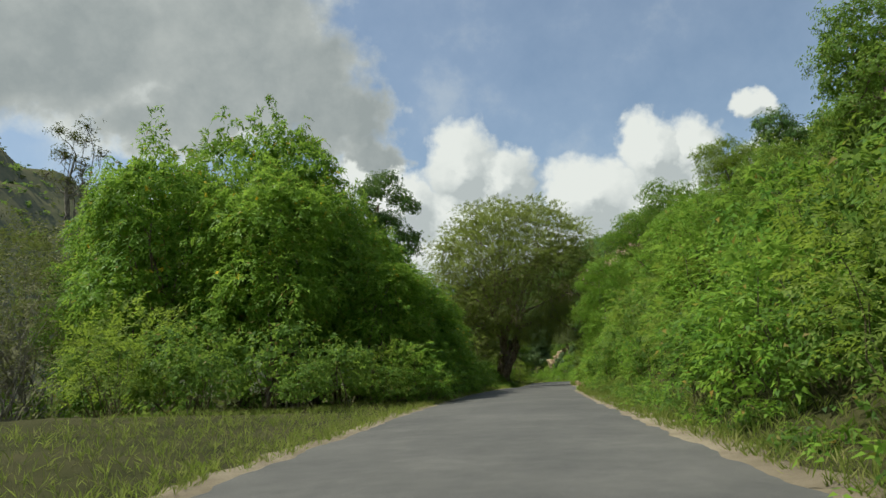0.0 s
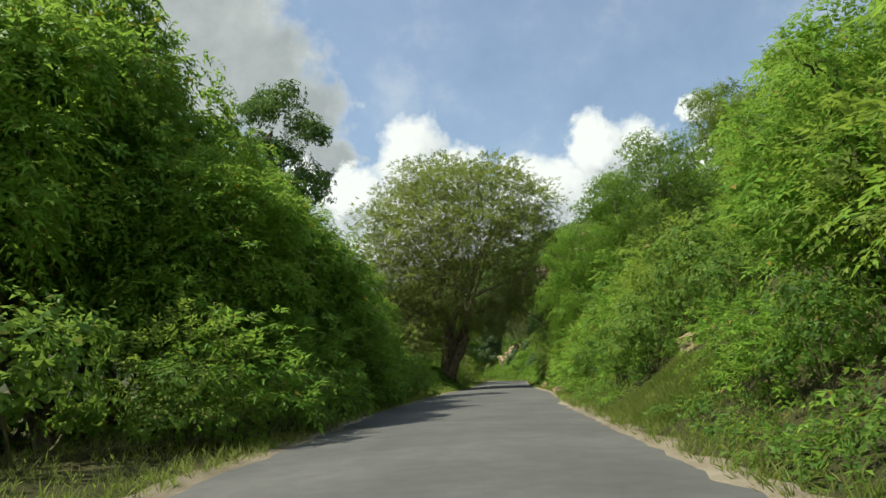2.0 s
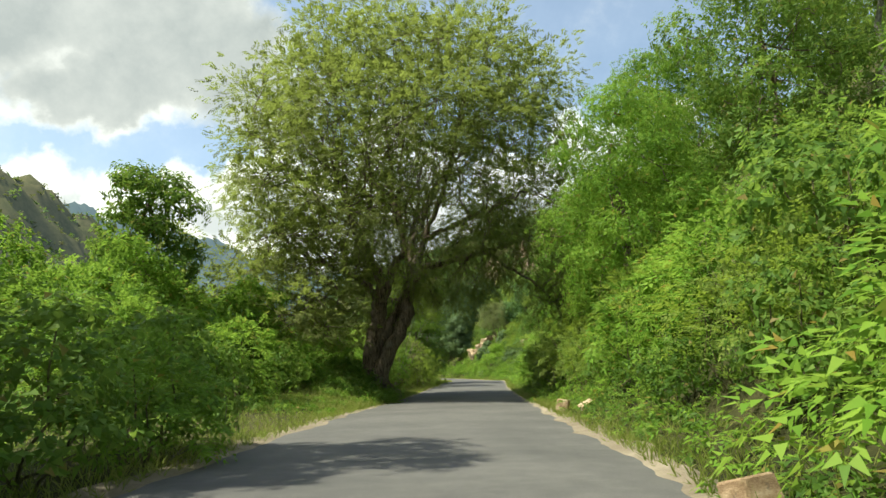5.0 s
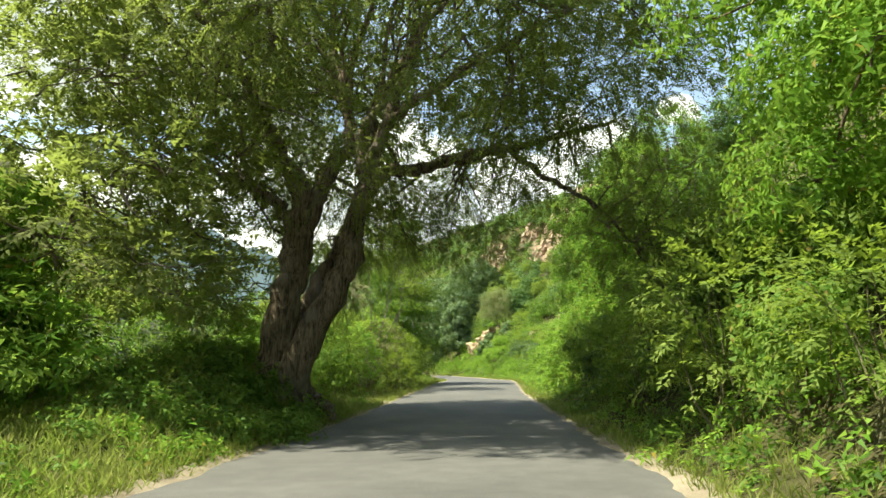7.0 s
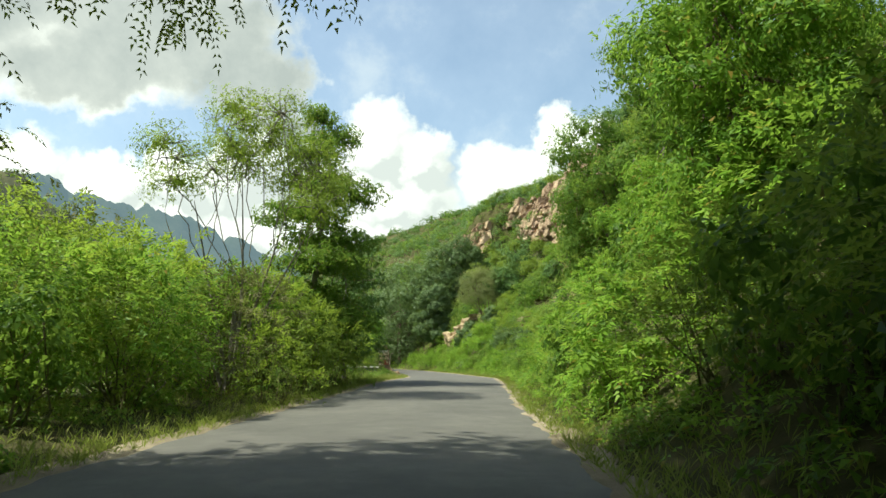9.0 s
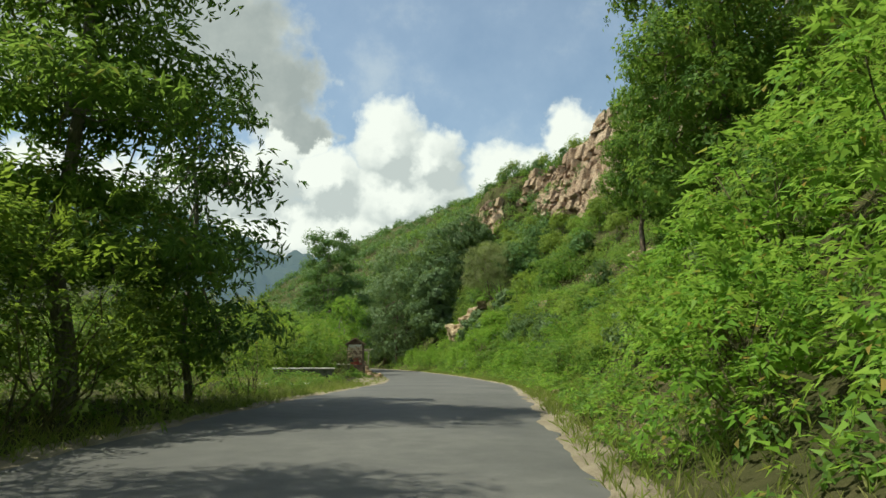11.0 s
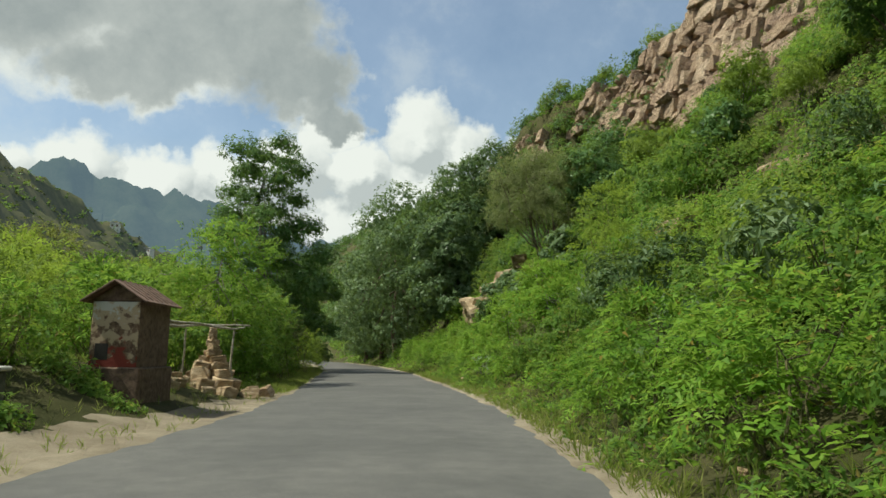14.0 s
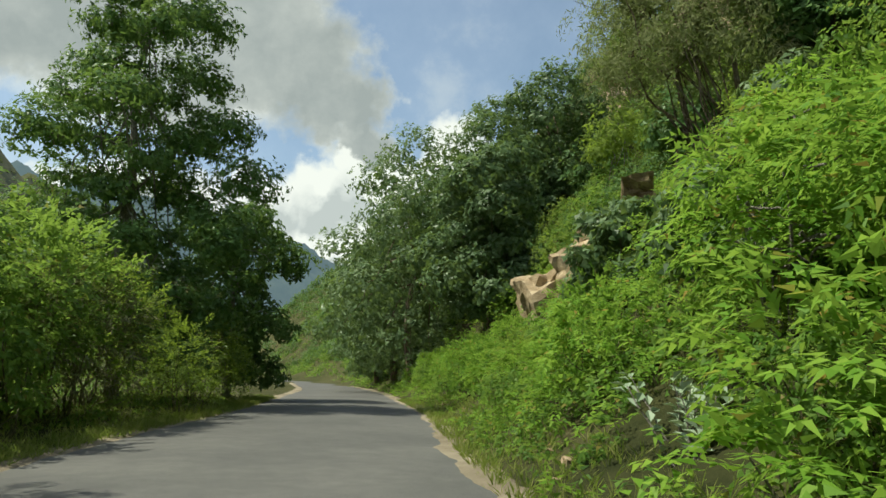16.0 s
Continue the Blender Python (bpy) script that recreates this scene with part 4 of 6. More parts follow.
# ---- trees ----
def tree(name, label, category, seed, x, y, lumps, trunk, tips, per, length, width, leaf, bark, limbs=10, droop=0.3, shell=0.45, twigs=0, spread=(50, 105), group="", low=-0.6, limb_from=0, limb_r=0.6, rough=0.22, flat=False, gnarl=0.0, sides=8, spray=0.0, sink=0.15, frond=None):
    """A tree: trunk is a list of (points, radii) for the main stems, limbs run from them into the lumps of the crown."""
    rng = np.random.default_rng(seed)
    ob = thing(name, label, category, pose(x, y, float(ground_z(x, y)) - sink), group)
    paths = [(p, r) for p, r in trunk]
    for c in lumps[:limbs]:
        p, r = trunk[rng.integers(limb_from, len(trunk))] if not limb_from else min(trunk[limb_from:], key=lambda pr: np.linalg.norm(pr[0][-2] - np.array(c[:3])) + rng.uniform(0, 2))
        k = rng.integers(len(p) // 2, len(p))
        paths.append(limb(rng, p[k], np.array(c[:3]) - [0, 0, 0.2 * c[5]], r[k] * limb_r, 0.015, 0.22, 8))
    for i in range(twigs):
        c = lumps[rng.integers(len(lumps))]
        d = unit(rng.normal(0, 1, 3)) * np.array(c[3:]) * rng.uniform(0.9, 1.15)
        paths.append(limb(rng, np.array(c[:3]), np.array(c[:3]) + d, 0.025, 0.006, 0.3, 6))
    wood, rings = tubes(paths, sides)
    if gnarl:
        wood = wood + np.array([noise.noise_vector(Vector(v) * 1.5) * gnarl + noise.noise_vector(Vector(v) * Vector((5, 5, 2.2))) * gnarl * 0.6 for v in wood])
    if gnarl:
        # each stem and limb is a part of its own; the fine branches stay together
        ends = np.cumsum([len(p) for p, _ in paths]) * sides
        for k in range(len(trunk)):
            a, b = (0 if k == 0 else ends[k - 1]), ends[k]
            mine = rings[(rings[:, 0] >= a) & (rings[:, 0] < b)] - a
            part("trunk" if k < 3 else "root" if k < 7 else "limb", mesh_of("limb", wood[a:b], mine, True), bark, ob)
        a = ends[len(trunk) - 1]
        part("branchwork", mesh_of("branchwork", wood[a:], rings[rings[:, 0] >= a] - a, True), bark, ob)["kind"] = "stuff"
    else:
        part("trunk", mesh_of("trunk", wood, rings, True), bark, ob)
    p, w = shell_points(rng, lumps, tips, shell, low, rough)
    leaves = fronds_at(rng, p, w + [0, 0, 0.2], frond, per // 2, length, width, droop) if frond else leaves_at(rng, p, w + [0, 0, 0.3], per, length, width, spread, droop, flat, spray)
    part("crown", mesh_of("crown", *leaves), leaf, ob)
    return ob


def straight(height, r0, r1, lean=(0.0, 0.0), steps=8, seed=0, wob=0.02):
    rng = np.random.default_rng(seed + 900)
    return limb(rng, (0, 0, -0.3), (lean[0], lean[1], height), r0, r1, wob * 6, steps)


def bough(rng, points, r0, r1, steps=16, wob=0.05):
    """A branch that runs smoothly through a few points."""
    P = np.asarray(points, float)
    Q = np.vstack([2 * P[0] - P[1], P, 2 * P[-1] - P[-2]])
    u = np.linspace(0, len(P) - 1.001, steps)
    k = u.astype(int)
    f = (u - k)[:, None]
    a, b, c, d = Q[k], Q[k + 1], Q[k + 2], Q[k + 3]
    line = 0.5 * (2 * b + (c - a) * f + (2 * a - 5 * b + 4 * c - d) * f ** 2 + (3 * b - a - 3 * c + d) * f ** 3)
    line[1:-1] += rng.normal(0, wob, (steps - 2, 3))
    return line, r0 + (r1 - r0) * np.linspace(0, 1, steps) ** 0.8


def build_tamarind():
    rng = np.random.default_rng(71)
    x0, y0, sink = 4.6, 71.8, 0.42
    base = np.array([x0, y0, float(ground_z(x0, y0)) - sink])
    lumps = []
    # the skin of a broad dome, flat and thin below
    for i in range(150):
        v = 1 - 2 * (i + 0.5) / 150
        a, q = i * 2.39996, math.sqrt(1 - v * v)
        k = rng.uniform(0.84, 1.07)
        x, y, z = 6.5 + 8.0 * k * q * math.cos(a), 72.8 + 7.2 * k * q * math.sin(a), 10.6 + 8.0 * k * v
        if z < 5.6:
            if i % 3 == 0 and x > 3.5:
                continue
            z = 5.6 + rng.uniform(-0.5, 1.4)
        if x > 11.5 and z < 12 and i % 2:
            continue
        r = rng.uniform(0.9, 1.4) if z < 7.2 else rng.uniform(1.4, 2.3)
        lumps.append((x, y, z, r, r, r * 0.8))
    for i in range(40):
        a, q = rng.uniform(0, 6.28), rng.uniform(0.15, 0.8)
        r = rng.uniform(1.0, 1.7)
        lumps.append((6.5 + 8 * q * math.cos(a), 72.8 + 7 * q * math.sin(a), rng.uniform(7.5, 16.5), r, r, r * 0.8))
    # low skirts: on the valley side, and arching down beyond the road
    for i in range(58):
        r = rng.uniform(0.9, 1.6)
        lumps.append((rng.uniform(-4.2, 3.0), rng.uniform(67.0, 79.0), rng.uniform(2.8, 7.0), r, r, r * 0.8))
    for i in range(14):
        r = rng.uniform(0.8, 1.3)
        lumps.append((rng.uniform(12.6, 15.4), rng.uniform(69.5, 76.5), rng.uniform(3.8, 6.6), r, r, r))
    for i in range(14):
        lumps.append((rng.uniform(4.5, 10.5), rng.uniform(74.5, 79.0), rng.uniform(4.9, 6.0), 0.9, 0.9, 0.6))
    for i in range(16):
        lumps.append((rng.uniform(2.5, 6.6), rng.uniform(75.0, 80.5), rng.uniform(2.6, 5.4), 0.8, 0.8, 0.8))
    for i in range(20):
        lumps.append((rng.uniform(0.5, 3.8), rng.uniform(66.0, 70.0), rng.uniform(2.4, 5.4), 1.0, 1.0, 0.9))
    lumps = [tuple(np.array(c[:3]) - base) + c[3:] for c in lumps]
    fine = [c for c in lumps if c[2] < 8.6 and c[0] > -0.6]      # the airy underside over the road
    lumps = [c for c in lumps if not (c[2] < 8.6 and c[0] > -0.6)]
    stems = [([(4.6, 71.8, 0.0), (4.72, 71.8, 0.9), (4.85, 71.8, 1.9)], 0.92, 0.42), ([(4.4, 71.7, 0.7), (4.72, 71.7, 2.6), (4.98, 71.8, 4.0), (5.0, 71.9, 5.0)], 0.46, 0.33),
             ([(4.9, 71.5, 0.8), (5.62, 71.5, 2.4), (6.2, 71.6, 3.6), (6.42, 71.8, 4.8), (6.7, 71.9, 5.9), (7.0, 71.9, 6.9), (7.5, 71.8, 8.2), (8.4, 71.2, 10.8), (9.2, 70.6, 14.2)], 0.40, 0.07)]
    for a in (0.3, 2.0, 3.4, 4.9):
        stems.append(([(4.65, 71.8, 0.9), (4.65 + 0.8 * math.cos(a), 71.8 + 0.7 * math.sin(a), 0.45), (4.65 + 1.35 * math.cos(a), 71.8 + 1.2 * math.sin(a), -0.1)], 0.36, 0.10))
    stems += [([(5.05, 71.9, 4.7), (5.0, 71.7, 5.7), (4.4, 71.3, 6.5), (3.9, 70.8, 7.6), (3.3, 70.2, 9.5), (2.2, 69.4, 12.2)], 0.29, 0.06),
              ([(5.1, 71.9, 4.6), (5.7, 72.2, 6.2), (6.2, 72.4, 7.0), (6.0, 72.6, 8.3), (5.6, 73.0, 11.0), (5.2, 73.6, 15.4)], 0.28, 0.06),
              ([(5.0, 71.9, 4.2), (4.7, 72.0, 4.9), (4.1, 72.4, 5.5), (3.2, 72.8, 6.1), (1.2, 73.2, 7.0), (-0.8, 73.6, 8.8)], 0.19, 0.05),
              ([(4.9, 72.2, 1.4), (5.15, 72.5, 2.4), (5.6, 72.7, 3.6), (6.1, 72.8, 4.5), (6.6, 73.0, 6.2), (6.9, 74.5, 9.5), (7.4, 76.0, 13.2)], 0.34, 0.07),
              ([(6.5, 71.8, 5.0), (7.0, 71.9, 6.0), (7.8, 72.1, 6.2), (9.0, 72.6, 6.6), (9.9, 72.8, 6.9), (12.0, 73.4, 7.6), (14.0, 74.0, 8.4)], 0.23, 0.05),
              ([(8.6, 72.4, 6.6), (10.2, 72.1, 6.8), (11.5, 72.0, 5.9), (12.6, 71.9, 5.2), (13.5, 71.8, 4.2), (14.2, 71.7, 3.1)], 0.11, 0.03),
              ([(6.7, 71.9, 5.8), (6.5, 72.3, 7.2), (7.1, 72.8, 8.4), (8.2, 73.6, 11.0), (10.4, 74.6, 13.6)], 0.20, 0.05),
              ([(5.0, 71.7, 5.4), (4.6, 70.6, 6.4), (4.2, 68.8, 7.0), (3.6, 67.0, 7.8)], 0.16, 0.05),
              ([(7.2, 71.9, 7.4), (8.4, 70.4, 7.8), (10.0, 68.8, 8.2), (11.6, 67.6, 8.8)], 0.15, 0.05)]
    wood = [bough(rng, np.array(p) - base, r0, r1, 12 + 4 * len(p), 0.035) for p, r0, r1 in stems]
    ob = tree("tamarind_tree", "large spreading tamarind tree with forked dark trunk arching over the road", "tree", 72, x0, y0, lumps, wood, 28500, 11, 0.185, 0.08, LEAF_TAMARIND, BARK_DARK, 130, 0.3, 0.75, 520,
         limb_from=7, limb_r=0.42, rough=0.3, gnarl=0.085, sides=10, sink=sink, frond=0.34)
    knots = np.concatenate([p[len(p) // 2:] for p, _ in wood[7:]])
    twigs = [limb(rng, knots[np.argmin(np.linalg.norm(knots - np.array(c[:3]), axis=1))], np.array(c[:3]) + rng.normal(0, 0.5, 3), 0.035, 0.008, 0.25, 8) for c in fine for _ in range(2)]
    part("branchwork", mesh_of("branchwork", *tubes(twigs, 5), True), BARK_DARK, ob)["kind"] = "stuff"
    tips, ways = shell_points(rng, fine, 13000, 0.8, -1.0, 0.3)
    part("leaves", mesh_of("leaves", *fronds_at(rng, tips, ways, 0.36, 7, 0.105, 0.042, 0.6)), LEAF_TAMARIND, ob, "fine drooping sprays of small leaflets")["kind"] = "stuff"


build_tamarind()


def round_lumps(seed, radius, z0, z1, n, squash=0.8, size=1.0):
    rng = np.random.default_rng(seed)
    out = []
    for i in range(n):
        f = (i + 0.5) / n
        z = z0 + (z1 - z0) * f
        lim = radius * math.sin(math.pi * min(max(0.18 + 0.72 * f, 0), 1)) ** 0.7
        a, q = i * 2.4, rng.uniform(0.25, 0.85)
        r = radius * rng.uniform(0.3, 0.46) * size
        out.append((lim * q * math.cos(a), lim * q * math.sin(a), z, r, r, r * squash))
    return out


# behind the thicket: a taller dark tree; farther off a half-bare one
tree("tree", "dark-leaved tree rising behind the flowering thicket", "tree", 81, -4.4, 47.5, round_lumps(81, 2.9, 8.0, 15.4, 20), [straight(13.5, 0.22, 0.06)], 2900, 6, 0.22, 0.09, LEAF_DARK, BARK_DARK, 12, twigs=30)
for seed, x, y, k in [(311, -20.5, 34.0, 1.9), (312, -23.5, 37.0, 2.3), (313, -27.5, 41.0, 2.6), (314, -19.0, 30.0, 1.5)]:
    plant_parts(thing("bush", "tall brownish half-dry bush with bare twigs on the valley side", "bush", stand(x, y, k, 40 * k), "half-dry bushes beside the thicket"), seed, 2.4, 5.0, 16, 700, 7, 0.15, 0.05, LEAF_DRY, BARK_PALE, 26, 0.03, 0.35, 0.7, frond=0.4)
tree("bare_tree", "half-bare grey tree on the hillside", "tree", 82, -23.4, 42, round_lumps(82, 2.2, 14.0, 19.0, 14), [straight(17, 0.24, 0.06)], 420, 5, 0.2, 0.06, LEAF_DRY, BARK_PALE, 14, shell=0.9, twigs=160)
# the right-hand slope
tree("tree", "tall spreading mid-green tree high on the slope", "tree", 79, 21.4, 65.0, round_lumps(79, 4.4, 3.0, 11.6, 26, 0.75), [straight(10, 0.26, 0.06)], 7000, 6, 0.19, 0.075, LEAF_MID, BARK_DARK, 16, twigs=60, flat=True)
tree("broad_leaved_shrub", "shrub with large pale drooping leaves on the bank", "shrub", 78, 15.4, 44.2, round_lumps(78, 1.1, 0.2, 1.3, 12), [straight(1.3, 0.06, 0.03)], 330, 5, 0.30, 0.085, LEAF_GLOSSY, STEM, 8, 0.8, 0.5)
tree("tree", "leafy tree at the edge of the valley scrub", "tree", 80, -3.6, 64.8, round_lumps(80, 2.3, 3.0, 8.6, 18), [straight(7.5, 0.16, 0.05)], 2200, 6, 0.2, 0.085, LEAF_MID, BARK_DARK, 12, twigs=30)
tree("feathery_tree", "drooping feathery tree leaning out from the bank", "tree", 83, 14.2, 62.0, round_lumps(83, 3.4, 1.2, 8.2, 22), [straight(7, 0.2, 0.05, (-0.8, 0))], 9000, 7, 0.15, 0.045, LEAF_BRIGHT, BARK_DARK, 14, 0.6, 0.6, 30, flat=True, spray=0.45)
tree("feathery_tree", "drooping green tree standing close to the road past the arch", "tree", 84, 17.8, 84.5, round_lumps(84, 2.7, 0.4, 6.0, 24), [straight(5.6, 0.2, 0.05, (-0.8, 0))], 5600, 7, 0.17, 0.06, LEAF_BRIGHT, BARK_DARK, 14, 0.6, 0.6, 60, flat=True, spray=0.45)
tree("tree", "large leafy tree standing on the slope", "tree", 85, 19.8, 71.5, round_lumps(85, 4.2, 4.0, 12.0, 20), [straight(10, 0.25, 0.06)], 7000, 6, 0.17, 0.065, LEAF_BRIGHT, BARK_DARK, 14, twigs=40)
tree("tree", "broad-crowned olive tree high on the slope", "tree", 86, 27.5, 66.0, round_lumps(86, 3.8, 4.0, 9.2, 16, 0.6), [straight(8, 0.22, 0.06)], 4500, 6, 0.2, 0.06, LEAF_FEATHER, BARK_PALE, 14, twigs=60, flat=True, spray=0.4)
tree("tree", "tall mid-green tree on the lower slope", "tree", 87, 23.0, 98.5, round_lumps(87, 3.6, 1.5, 9.5, 22), [straight(8, 0.25, 0.06)], 6500, 6, 0.19, 0.08, LEAF_MID, BARK_DARK, 14, twigs=40, flat=True)
tree("tree", "green tree leaning out over the bank shrubs", "tree", 88, 21.6, 88.5, round_lumps(88, 3.1, 1.2, 8.6, 20), [straight(7, 0.16, 0.05), straight(6, 0.1, 0.04, (1.2, -0.6), seed=3)], 2400, 9, 0.18, 0.07, LEAF_BRIGHT, BARK_PALE, 14, twigs=40, frond=0.36)
tree("tree", "spreading mid-green tree hiding the foot of the cliff", "tree", 301, 22.6, 108.0, round_lumps(304, 3.7, 2.6, 10.4, 26), [straight(9, 0.25, 0.06)], 7000, 6, 0.19, 0.08, LEAF_MID, BARK_DARK, 16, twigs=60, flat=True)
tree("tree", "olive-green tree crowning the slope above the bank", "tree", 305, 27.0, 111.0, round_lumps(305, 3.6, 2.6, 9.4, 22), [straight(8, 0.25, 0.06)], 6000, 6, 0.18, 0.06, LEAF_FEATHER, BARK_PALE, 16, twigs=60, flat=True)
tree("tree", "leafy tree above the bank at the start of the road", "tree", 89, 18.3, 26.0, round_lumps(89, 3.2, 1.2, 6.6, 18), [straight(5.5, 0.2, 0.06)], 5500, 6, 0.18, 0.07, LEAF_MID, BARK_DARK, 12, twigs=30, flat=True)
tree("tall_shrub", "tall willowy bright green shrub beside the road", "shrub", 90, 9.3, 24.4, round_lumps(90, 1.7, 0.6, 4.4, 16), [straight(3.8, 0.07, 0.03), straight(3.6, 0.06, 0.03, (0.6, 0.3), seed=4)], 1500, 9, 0.19, 0.05, LEAF_BRIGHT, STEM, 12, 0.5, 0.5, 10, frond=0.34)
tree("tall_shrub", "tall willowy bright green shrub higher on the bank", "shrub", 99, 12.6, 29.6, round_lumps(99, 2.0, 0.6, 5.0, 16), [straight(4.2, 0.07, 0.03), straight(4, 0.06, 0.03, (-0.6, 0.3), seed=4)], 1700, 9, 0.19, 0.05, LEAF_BRIGHT, STEM, 12, 0.5, 0.5, 10, frond=0.34)
for seed, x, y, r, h, leaf, what in [(421, 13.7, 34.2, 2.0, 4.4, LEAF_BRIGHT, "bright"), (422, 12.3, 31.8, 1.6, 3.2, LEAF_BRIGHT, "bright"), (423, 16.6, 32.6, 2.2, 5.0, LEAF_MID, "mid")]:
    tree("tall_shrub", "tall " + what + " green shrub crowding the top of the bank", "shrub", seed, x, y, round_lumps(seed, r, 0.5, h, 16), [straight(h * 0.85, 0.07, 0.03), straight(h * 0.8, 0.05, 0.02, (0.6, 0.3), seed=4)], 1500, 9, 0.19, 0.06, leaf, STEM, 12, 0.5, 0.5, 10, frond=0.36)
tree("tall_shrub", "tall willowy bright green shrub with pale stems", "shrub", 91, 19.3, 92.4, round_lumps(91, 2.0, 0.5, 3.6, 18), [straight(4.5, 0.06, 0.03), straight(4.2, 0.05, 0.03, (-0.9, 0.3), seed=4), straight(4.0, 0.05, 0.02, (0.8, -0.5), seed=6)], 5200, 6, 0.16, 0.042, LEAF_BRIGHT, BARK_PALE, 12, 0.55, 0.5, 10, flat=True)
for seed, x, y, r, h in [(301, -3.0, 62.5, 2.3, 5.0), (302, 0.0, 67.0, 1.9, 4.4), (303, -6.2, 60.5, 2.5, 5.4)]:
    tree("tall_shrub", "bushy light green shrub filling the verge beside the tamarind", "shrub", seed, x, y, round_lumps(seed, r, 0.6, h, 16), [straight(h * 0.8, 0.08, 0.03)], 1300, 6, 0.2, 0.08, LEAF_BRIGHT, STEM, 10, 0.4, 0.5, 8, group="tall shrubs beside the tamarind")
for seed, x, y, h in [(401, 21.0, 149.6, 2.3), (402, 21.7, 147.4, 2.0), (403, 22.7, 151.6, 2.3), (405, 21.9, 144.8, 2.2)]:
    tree("tall_shrub", "tall bright green shrub with feathered leaves on bare pale stems", "shrub", seed, x, y, round_lumps(seed, 1.3, 1.1, h, 14), [straight(h * 0.9, 0.04, 0.015, (0.5 * math.cos(a), 0.5 * math.sin(a)), seed=k) for k, a in enumerate((0.4, 1.9, 3.3, 4.4, 5.5))],
         760, 9, 0.19, 0.06, LEAF_BRIGHT, BARK_PALE, 10, 0.5, 0.6, 10, frond=0.34, group="feathered shrubs on the bank before the bend")
for seed, x, y, r in [(411, 21.4, 158.2, 1.3), (412, 23.0, 163.4, 1.2), (413, 21.6, 153.4, 1.2), (414, 24.4, 156.2, 1.3)]:
    tree("glossy_shrub", "dark broad-leaved shrub growing against the rocks", "shrub", seed, x, y, round_lumps(seed, r, 0.5, 2.0 * r, 12), [straight(1.5 * r, 0.05, 0.02)], 520, 6, 0.24, 0.13, LEAF_BEND, STEM, 8, 0.5, 0.5, flat=True, group="broad-leaved shrubs by the rocks")
tree("tree", "large broad-leaved tree high on the slope under the cliff", "tree", 415, 29.6, 132.5, round_lumps(415, 3.0, 5.4, 12.0, 26), [straight(10.4, 0.25, 0.06)], 4200, 6, 0.22, 0.10, LEAF_MID, BARK_DARK, 14, twigs=40, flat=True)
tree("tree", "bushy green tree standing below a larger one on the slope", "tree", 416, 31.2, 130.6, round_lumps(416, 2.3, 0.8, 4.8, 18), [straight(4, 0.14, 0.05)], 3000, 6, 0.2, 0.09, LEAF_MID, BARK_DARK, 12, twigs=20, flat=True)
# left of the road beyond the arch
rng = np.random.default_rng(920)
FAN = [(rng.uniform(-2.3, 3.1), rng.uniform(-1.6, 1.6)) for _ in range(24)]
FAN = [(x, y, 8.9 - 0.24 * x * x - 0.2 * y * y + rng.uniform(-1.6, 0.3), 0.95, 0.95, 0.75) for x, y in FAN]
tree("sparse_tree", "slender tree with thin upswept branches and sparse fine leaves", "tree", 92, 6.0, 93.4, FAN,
     [straight(2.6, 0.14, 0.10, (0.05, 0.0), 12, seed=7), straight(6.0, 0.09, 0.012, (-1.4, 0.1), 12, seed=1), straight(6.2, 0.08, 0.012, (1.5, 0.2), 12, seed=2), straight(6.6, 0.08, 0.012, (0.1, -0.3), 12, seed=3), straight(5.4, 0.07, 0.012, (-2.3, 0.5), 12, seed=4), straight(5.6, 0.07, 0.012, (2.4, -0.3), 12, seed=5)], 5400, 5, 0.105, 0.034, LEAF_FEATHER, BARK_PALE, 26, 0.4, 0.95, 190, flat=True, spray=0.3, limb_from=1, limb_r=0.42)
CONE = [(0.3 * math.cos(i * 2.4) * q, 0.3 * math.sin(i * 2.4) * q, z, r * 1.12, r * 1.12, 0.68) for i, (z, r, q) in enumerate([(2.6, 1.8, 2), (3.8, 2.0, 3), (4.9, 1.9, 3), (6.0, 1.9, 2), (7.0, 1.7, 3), (7.9, 1.6, 3), (8.8, 1.4, 3), (9.7, 1.2, 2), (10.6, 1.0, 2), (11.4, 0.7, 1)])]
tree("tiered_tree", "tall narrow tree with tiers of dark drooping foliage", "tree", 93, 7.9, 101.0, CONE, [straight(11.3, 0.2, 0.04)], 4600, 6, 0.2, 0.07, LEAF_MID, BARK_PALE, 10, 0.5, 0.7, 50)
tree("tiered_tree", "young tree with loose drooping foliage", "tree", 94, 8.9, 104.4, [(a, b, c * 0.6, d * 0.7, e * 0.7, f) for a, b, c, d, e, f in CONE], [straight(6.5, 0.1, 0.03)], 900, 6, 0.24, 0.075, LEAF_DARK, BARK_PALE, 10, 0.5, 0.7, 30)
